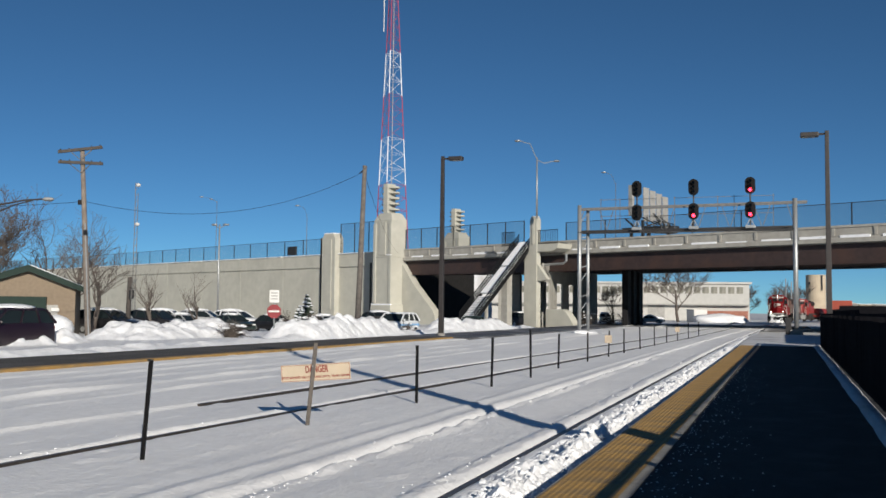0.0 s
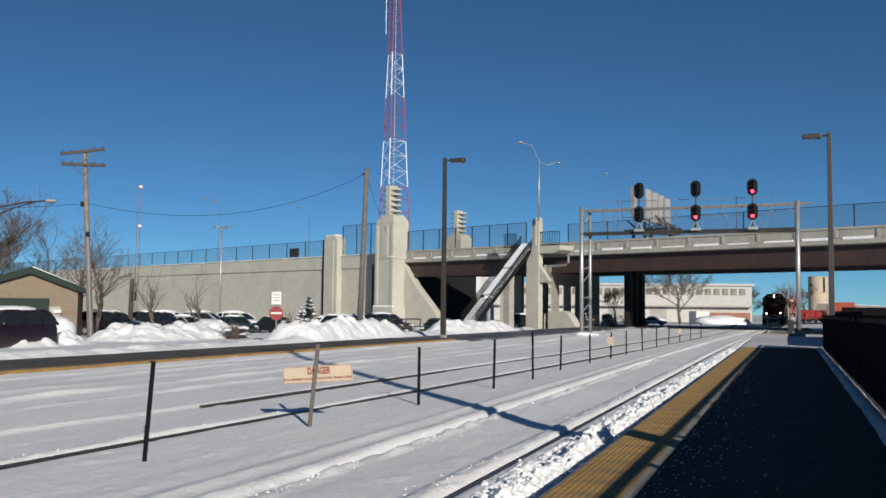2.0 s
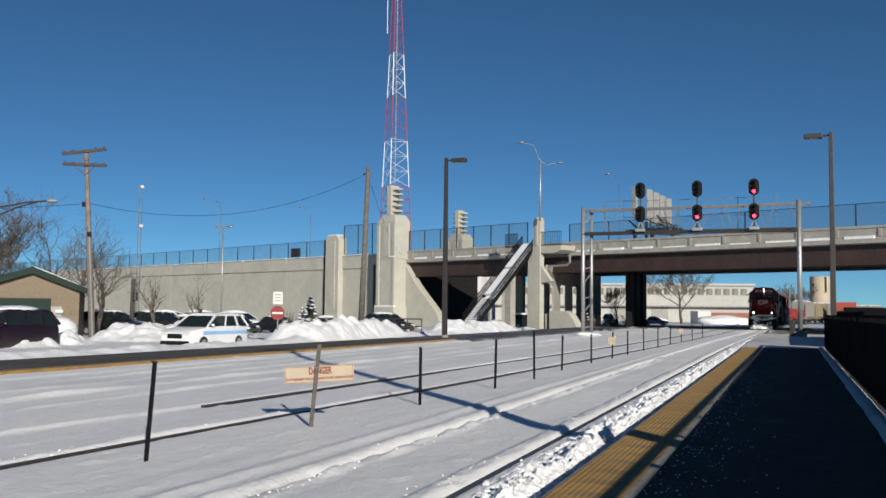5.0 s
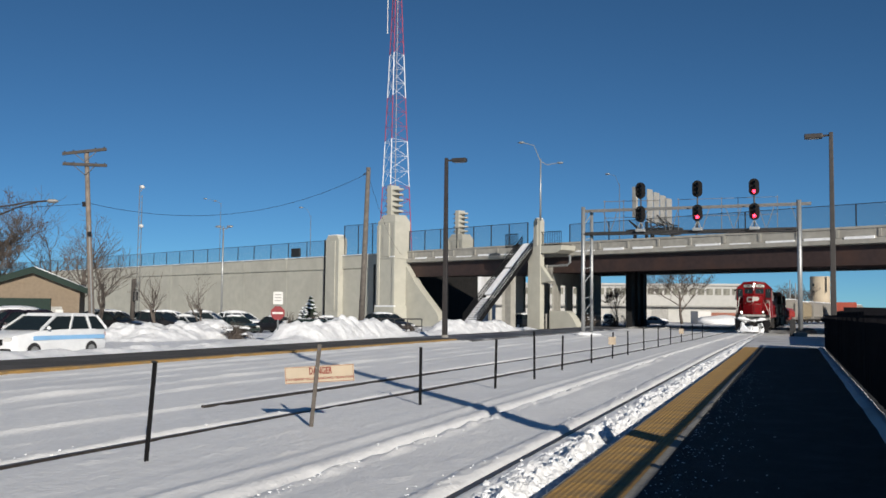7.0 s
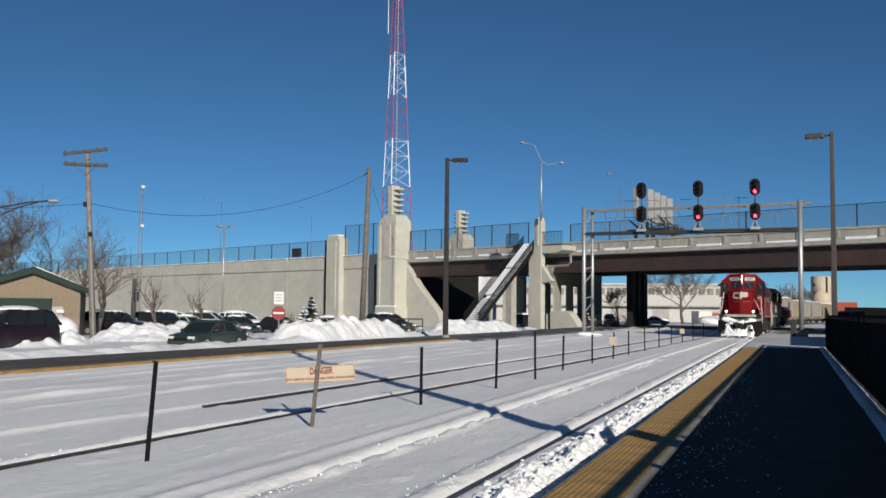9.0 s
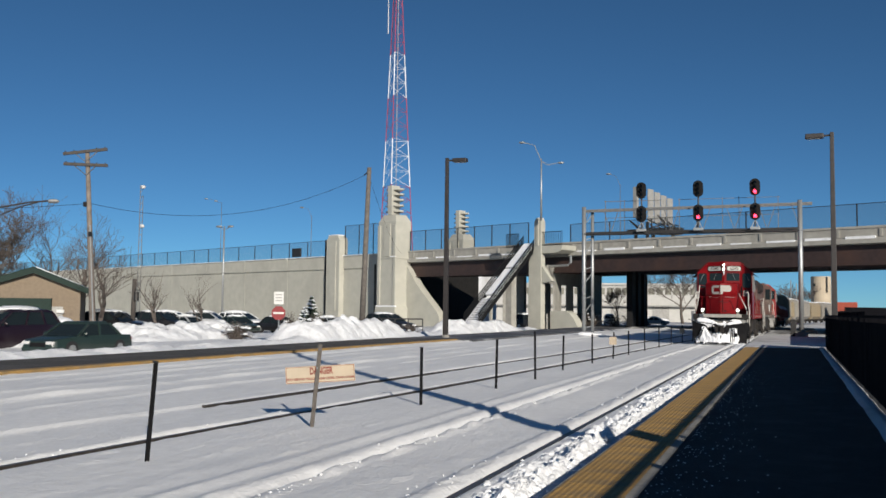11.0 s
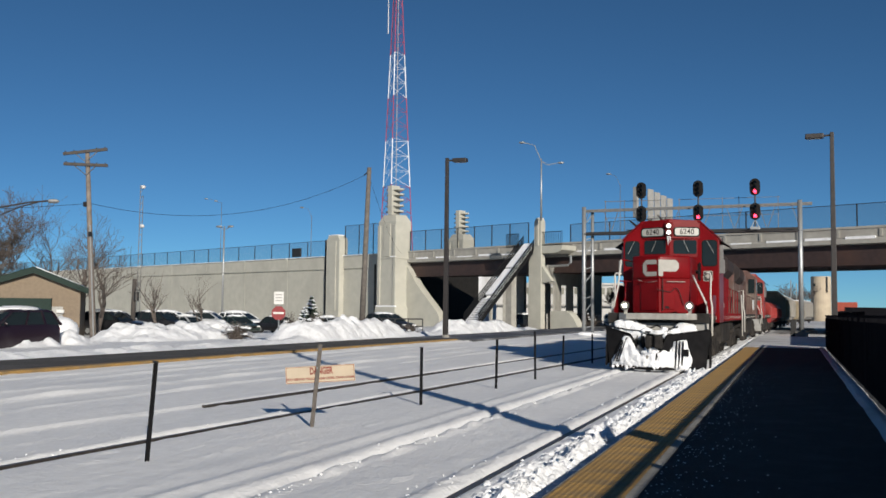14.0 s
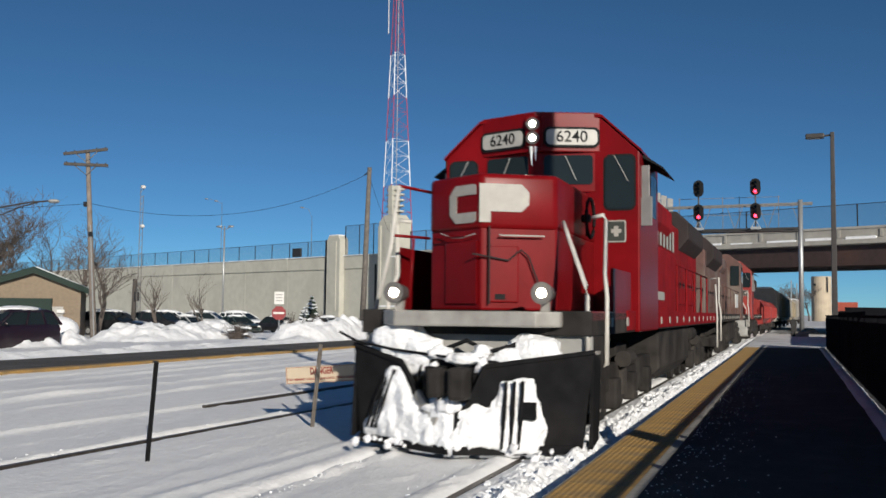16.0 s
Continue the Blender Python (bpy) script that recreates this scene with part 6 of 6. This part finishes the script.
def plow(u):
    """Black V-shaped snow plow with packed snow."""
    def wing(s, outer_top, crest, throat):
        quad = [(s * 1.55, 0.30, outer_top), (crest[0], -0.34 + 0.41 * abs(crest[0]) + 0.04, crest[1]), (throat[0], -0.34 + 0.41 * abs(throat[0]) + 0.03, throat[1]),
                (s * 0.03, -0.33, 0.52), (s * 0.02, -0.34, 0.10), (s * 1.42, 0.24, 0.12)]
        back = [(x, y + 0.05, z) for x, y, z in quad]
        n = len(quad)
        g = Geo().add(quad + back, [tuple(range(n)), tuple(range(2 * n - 1, n - 1, -1))] + [(k, (k + 1) % n, n + (k + 1) % n, n + k) for k in range(n)])
        w = part("plow_wing", g, PLOW, u)
        part("top_lip", Geo().beam(Vector(quad[0]) + Vector((0, 0.02, 0)), Vector(quad[1]) + Vector((0, 0.02, 0)), 0.09, 0.05), PLOW, w, bevel=0.01)
        part("throat_lip", Geo().beam(Vector(quad[1]) + Vector((0, 0.02, 0)), Vector(quad[2]) + Vector((0, 0.02, 0)), 0.08, 0.05), PLOW, w, bevel=0.01)
        part("wing_end", Geo().prism(((0.33, outer_top), (0.22, 0.12), (0.62, 0.2), (0.75, outer_top - 0.12)), "x", s * 1.5, s * 1.545), PLOW, w)
        part("cutting_edge", Geo().beam((s * 0.03, -0.37, 0.09), (s * 1.42, 0.21, 0.11), 0.03, 0.10), PLOW, w)
    wing(-1, 1.27, (-0.80, 1.08), (-0.46, 0.64))
    wing(1, 1.24, (0.34, 1.06), (0.18, 0.66))
    packed(u, ((-1.40, 0.12), (-1.36, 0.32), (-1.14, 0.60), (-1.02, 0.98), (-0.80, 1.04), (-0.62, 0.74), (-0.44, 0.52), (-0.27, 0.66), (-0.08, 0.62), (0.02, 0.42), (0.02, 0.06), (-0.55, 0.05), (-0.9, 0.10)), 0.09, 3)
    packed(u, ((-0.06, 0.06), (-0.02, 0.28), (0.08, 0.50), (0.22, 0.62), (0.42, 0.60), (0.54, 0.92), (0.90, 0.94), (0.93, 0.62), (1.02, 0.50), (1.04, 0.20), (0.96, 0.04), (0.5, 0.05)), 0.10, 8)
    for k, (x, y, z, a, b, c) in enumerate(((-0.95, 0.30, 1.30, 0.34, 0.16, 0.27), (-0.62, 0.24, 1.16, 0.32, 0.14, 0.24), (-1.25, 0.34, 1.22, 0.22, 0.08, 0.05), (0.82, 0.30, 1.22, 0.34, 0.16, 0.22), (0.55, 0.22, 1.12, 0.26, 0.12, 0.13), (-0.30, 0.12, 1.20, 0.16, 0.12, 0.09),
                                            (0.02, 0.02, 1.13, 0.22, 0.2, 0.09), (0.22, 0.14, 1.22, 0.12, 0.12, 0.08), (0.27, 0.0, 0.92, 0.09, 0.1, 0.24), (-0.05, -0.30, 0.60, 0.14, 0.12, 0.12), (-0.20, -0.20, 0.55, 0.2, 0.1, 0.08), (-0.36, 0.05, 0.95, 0.06, 0.1, 0.14))):
        part("packed_snow", Geo().lump((x, y, z), (a, b, c), 50 + k, 0.4, 3), SNOW_LUMP, u, smooth=True)
    for k in range(3):
        x = 0.60 + 0.09 * k
        y = -0.34 + 0.41 * x - 0.10
        part("plow_rib", Geo().tube([(x + 0.02, y, 0.90), (x, y - 0.02, 0.5), (x - 0.03, y - 0.02, 0.12)], [0.02, 0.03, 0.018], 6), PLOW, u, smooth=True)
    part("tow_plate", Geo().box(0.76, 0.95, -0.13, -0.05, 0.46, 0.66), PLOW, u, bevel=0.01)
    for k in range(3):
        x = -1.02 - 0.07 * k
        y = -0.34 + 0.41 * abs(x) - 0.05
        part("plow_rib", Geo().tube([(x + 0.16, y - 0.03, 0.98 - 0.03 * k), (x + 0.02, y - 0.02, 0.62), (x - 0.10, y, 0.26)], 0.022, 6), PLOW, u, smooth=True)
    for x, z0, z1, w in ((-0.38, 0.66, 1.04, 0.10), (-0.24, 0.70, 1.05, 0.09), (0.10, 0.64, 1.03, 0.11), (0.22, 0.68, 0.98, 0.08)):
        part("coupler_block", Geo().box(x - w / 2, x + w / 2, -0.12, 0.2, z0, z1), PLOW, u, bevel=0.02)
    part("coupler_arm", Geo().beam((-0.52, -0.12, 0.72), (-0.18, -0.30, 0.40), 0.07, 0.12), ALLOY, u, bevel=0.02)
    rnd = random.Random(21)
    g = Geo()
    for i in range(30):
        g.lump((rnd.uniform(-1.3, 1.3), rnd.uniform(-0.35, 0.1), rnd.uniform(0.05, 0.16)), [rnd.uniform(0.02, 0.06)] * 3, i, 0.6, 1)
    tagged(part("snow_crumbs", g, SNOW_LUMP, u), kind="stuff")


def build_train():
    units = []
    a = thing("locomotive", "red diesel locomotive with a snow-packed black plow and lit headlights", "locomotive")
    hood_unit(a, RED_SIDE, 5.95, 20.4, True, True, bars=True)
    for s in (-1, 1):
        part("side_sill", Geo().box(s * 1.505 - 0.012, s * 1.505 + 0.012, 3.0, 20.9, 1.45, 1.74), RED_SIDE, a, bevel=0.005)
    part("battery_box", Geo().box(-1.5, -0.95, 6.0, 8.6, 1.72, 2.5), RED_SIDE, a, bevel=0.03)
    part("battery_box", Geo().box(0.95, 1.5, 6.0, 9.4, 1.72, 2.9), RED_SIDE, a, bevel=0.03)
    part("rear_porch", Geo().box(-1.4, 1.4, 20.4, 21.4, 1.5, 1.6), UNDER, a)
    cab_end(a, RED)
    plow(a)
    units.append((a, 0.0))
    b = thing("trailing_locomotive", "faded brown diesel locomotive running hood first", "locomotive")
    hood_unit(b, BROWN_UNIT, 1.8, 15.2, False)
    part("cab", Geo().prism(((-1.55, 1.42), (-1.55, 4.16), (-0.98, 4.62), (0.98, 4.62), (1.55, 4.16), (1.55, 1.42)), "y", 15.4, 17.6), BROWN_UNIT, b, bevel=0.03)
    for s in (-1, 1):
        part("window", Geo().box(s * 1.27 - 0.2, s * 1.27 + 0.2, 15.36, 15.41, 3.1, 4.05), GLASS_DARK, b)
        part("side_window", Geo().box(s * 1.556 - 0.01, s * 1.556 + 0.01, 15.7, 17.2, 3.25, 4.0), GLASS_DARK, b)
        handrail(b, [(s * 1.2, 1.0, 2.9), (s * 1.47, 1.0, 2.95), (s * 1.47, 0.9, 2.1), (s * 1.55, 0.6, 1.8), (s * 1.55, 0.6, 0.8)], 0.03)
        handrail(b, [(s * 1.4, 0.4, 2.7), (s * 1.45, 0.35, 1.6), (s * 1.45, 0.3, 0.6)], 0.03)
    part("yellow_box", Geo().box(-0.5, 0.5, 1.72, 1.82, 3.4, 4.0), TAN, b, bevel=0.03)
    part("nose", Geo().box(-0.93, 0.93, 17.6, 19.6, 1.72, 3.5), BROWN_UNIT, b, bevel=0.08)
    part("mark_plate", Geo().box(1.5, 1.53, 11.0, 13.0, 2.0, 2.6), WHITE, b)
    units.append((b, 22.0))
    c = thing("trailing_locomotive", "weathered red diesel locomotive coupled behind", "locomotive")
    hood_unit(c, RED_DULL, 5.95, 20.4, True)
    cab_end(c, RED_DULL, number=False)
    for o in list(c.children_recursive):
        if o.name.startswith("bulb"):
            bpy.data.objects.remove(o)
    units.append((c, 44.0))

    def wagon(name, label, paint_, z1, snow_top):
        w = thing(name, label, "freight wagon")
        part("body", Geo().prism(((-1.5, 1.4), (-0.8, 0.8), (0.8, 0.8), (1.5, 1.4), (1.5, z1 - 0.5), (1.1, z1), (-1.1, z1), (-1.5, z1 - 0.5)), "y", 0.7, 15.3), paint_, w, bevel=0.04)
        part("end_frame", Geo().box(-1.45, 1.45, 0.2, 0.7, 1.0, 1.3).box(-1.45, -1.35, 0.25, 0.4, 1.0, z1 - 0.6).box(1.35, 1.45, 0.25, 0.4, 1.0, z1 - 0.6), paint_, w)
        rib = Geo().box(-0.035, 0.035, -0.05, 0.05, 1.4, z1 - 0.5).mesh("rib", paint_)
        for i in range(13):
            for s in (-1.525, 1.525):
                part("rib", rib, None, w, at=pose(s, 1.3 + 1.1 * i, 0))
        if snow_top:
            part("roof_snow", Geo().prism(((-1.2, z1 - 0.12), (1.2, z1 - 0.12), (0.9, z1 + 0.14), (-0.9, z1 + 0.14)), "y", 0.9, 15.1), SNOW_LUMP, w, bevel=0.04)
        for y in (2.4, 13.6):
            part("bogie", Geo().box(-1.15, 1.15, y - 1.1, y + 1.1, 0.4, 0.85), UNDER, w, bevel=0.05)
            for dy in (-0.87, 0.87):
                part("wheelset", Geo().tube([(-0.8, y + dy, 0.43), (-0.67, y + dy, 0.43)], 0.43, 16).tube([(0.67, y + dy, 0.43), (0.8, y + dy, 0.43)], 0.43, 16).tube([(-1, y + dy, 0.43), (1, y + dy, 0.43)], 0.08, 6), UNDER, w)
        return w
    at = 66.0
    first = {}
    for kind in ("red", "red", "grey", "tan", "grey", "grey", "tan", "grey"):
        if kind in first:
            w = copy_thing(first[kind], Matrix())
        elif kind == "red":
            w = wagon("low_wagon", "low red open wagon behind the locomotives", RED_DULL, 2.9, False)
        elif kind == "tan":
            w = wagon("hopper_wagon", "tan covered hopper wagon with snow on its roof", TAN, 4.4, True)
        else:
            w = wagon("hopper_wagon", "grey covered hopper wagon with snow on its roof", HOPPER, 4.6, True)
        w["group"] = "wagons of the freight train"
        first[kind] = w
        units.append((w, at))
        at += 16.0
    return units


TRAIN = build_train()


# ---- yellow tactile tiles along the edge ----
def build_tiles():
    edge = bpy.data.objects["platform_edge"]
    g = Geo().box(-0.302, 0.302, -0.302, 0.302, -0.02, 0.008)
    for i in range(11):
        for j in range(11):
            x, y = -0.275 + 0.055 * i, -0.275 + 0.055 * j
            g.add([(x - 0.014, y - 0.014, 0.008), (x + 0.014, y - 0.014, 0.008), (x + 0.014, y + 0.014, 0.008), (x - 0.014, y + 0.014, 0.008),
                   (x - 0.008, y - 0.008, 0.0115), (x + 0.008, y - 0.008, 0.0115), (x + 0.008, y + 0.008, 0.0115), (x - 0.008, y + 0.008, 0.0115)],
                  [(4, 5, 6, 7), (0, 1, 5, 4), (1, 2, 6, 5), (2, 3, 7, 6), (3, 0, 4, 7)])
    me = g.mesh("tactile_tile", YELLOW)
    y = 2.0
    while y < 46.3:
        part("tactile_tile", me, None, edge, at=pose(-1.57, y, 0.2))
        y += 0.61


def build_crumbs():
    rnd = random.Random(9)
    g = Geo()
    for i in range(520):
        y = 5.5 + 22 * rnd.random() ** 1.8
        x = -1.16 + abs(rnd.gauss(0, 0.38))
        r = rnd.uniform(0.003, 0.010)
        g.lump((x, y, 0.203), (r * 1.3, r * 1.3, r * 0.6), i, 0.6, 1)
    tagged(new("snow_crumbs", g.mesh("snow_crumbs", SNOW_LUMP)), "scattered crumbs of snow on the asphalt", "snow", kind="stuff")


def build_field_crumbs():
    rnd = random.Random(12)
    g = Geo()
    for i in range(520):
        y = 6 + 34 * rnd.random() ** 1.5
        line = rnd.choice((-4.62, -4.62, -3.3, second_line(y) - 0.25))
        x = line + rnd.gauss(0, 0.11)
        if x > -3.1:
            continue
        r = rnd.uniform(0.006, 0.016)
        g.lump((x, y, lay(x, y) + r * 0.2), (r * rnd.uniform(0.8, 1.6), r * rnd.uniform(0.8, 1.6), r * 0.8), i, 0.6, 1)
    tagged(new("snow_crumbs", g.mesh("snow_crumbs", SNOW_LUMP)), "small crumbs of snow strewn over the packed snow", "snow", kind="stuff")


build_tiles()
build_crumbs()
build_field_crumbs()

DIST = ((0.0, 171.0), (1.0, 159.3), (2.0, 147.6), (3.0, 135.8), (4.0, 124.1), (5.2, 110.6), (6.5, 97.0), (7.75, 84.9), (9.0, 73.4), (10.25, 62.3), (11.5, 51.4), (12.5, 42.5), (13.5, 33.5), (14.5, 24.4), (15.25, 17.6), (16.0, 10.9))
CRUISER = ((0, -27, 65.6, 0), (2.4, -27, 53.6, 0), (4.2, -27, 44.6, 0), (4.8, -27, 41.5, 0), (6.3, -27, 33.6, 0), (7.0, -27, 29.6, 0), (7.5, -27, 26.5, 0), (7.7, -27, 25.0, 0), (8.0, -27, 22.6, 0), (9, -27, 14.6, 0), (16, -27, -42, 0))
SALOON = ((0, -27, 84, 0), (4.0, -27, 64.8, 0), (6.3, -27, 54.2, 0), (8.1, -27, 45.7, 0), (8.6, -27, 42.9, 0), (9.1, -27, 40.1, 0), (10.2, -27, 34.9, 0), (11.4, -27, 29.8, 0), (12.5, -27, 25.0, 0), (16, -27, 9.5, 0))


def along(rows, t):
    return float(np.interp(t, [r[0] for r in rows], [r[1] for r in rows]))


def motions():
    for unit, offset in TRAIN:
        walk(unit, [(t, on_track(d + offset)) for t, d in DIST])
    times = [i / 15 for i in range(241)]
    for wheel, home in WHEELS:
        walk(wheel, [(t, home @ pose(0, 0, 0, math.degrees(along(DIST, t) / 0.51) % 360, 0, 0)) for t in times])
    for owner, wheel, home in ROAD_WHEELS:
        rows = CRUISER if owner is cruiser else SALOON if owner is saloon else None
        if rows:
            gone = [0.0]
            for a, b in zip(rows, rows[1:]):
                gone.append(gone[-1] + math.hypot(b[1] - a[1], b[2] - a[2]))
            walk(wheel, [(t, home @ pose(0, 0, 0, math.degrees(along([(r[0], g) for r, g in zip(rows, gone)], t) / 0.335) % 360, 0, 0)) for t in times])
    for thing_, rows in ((cruiser, CRUISER), (saloon, SALOON)):
        walk(thing_, [(t, pose(x, y, -0.27, 0, 0, a)) for t, x, y, a in rows])


motions()
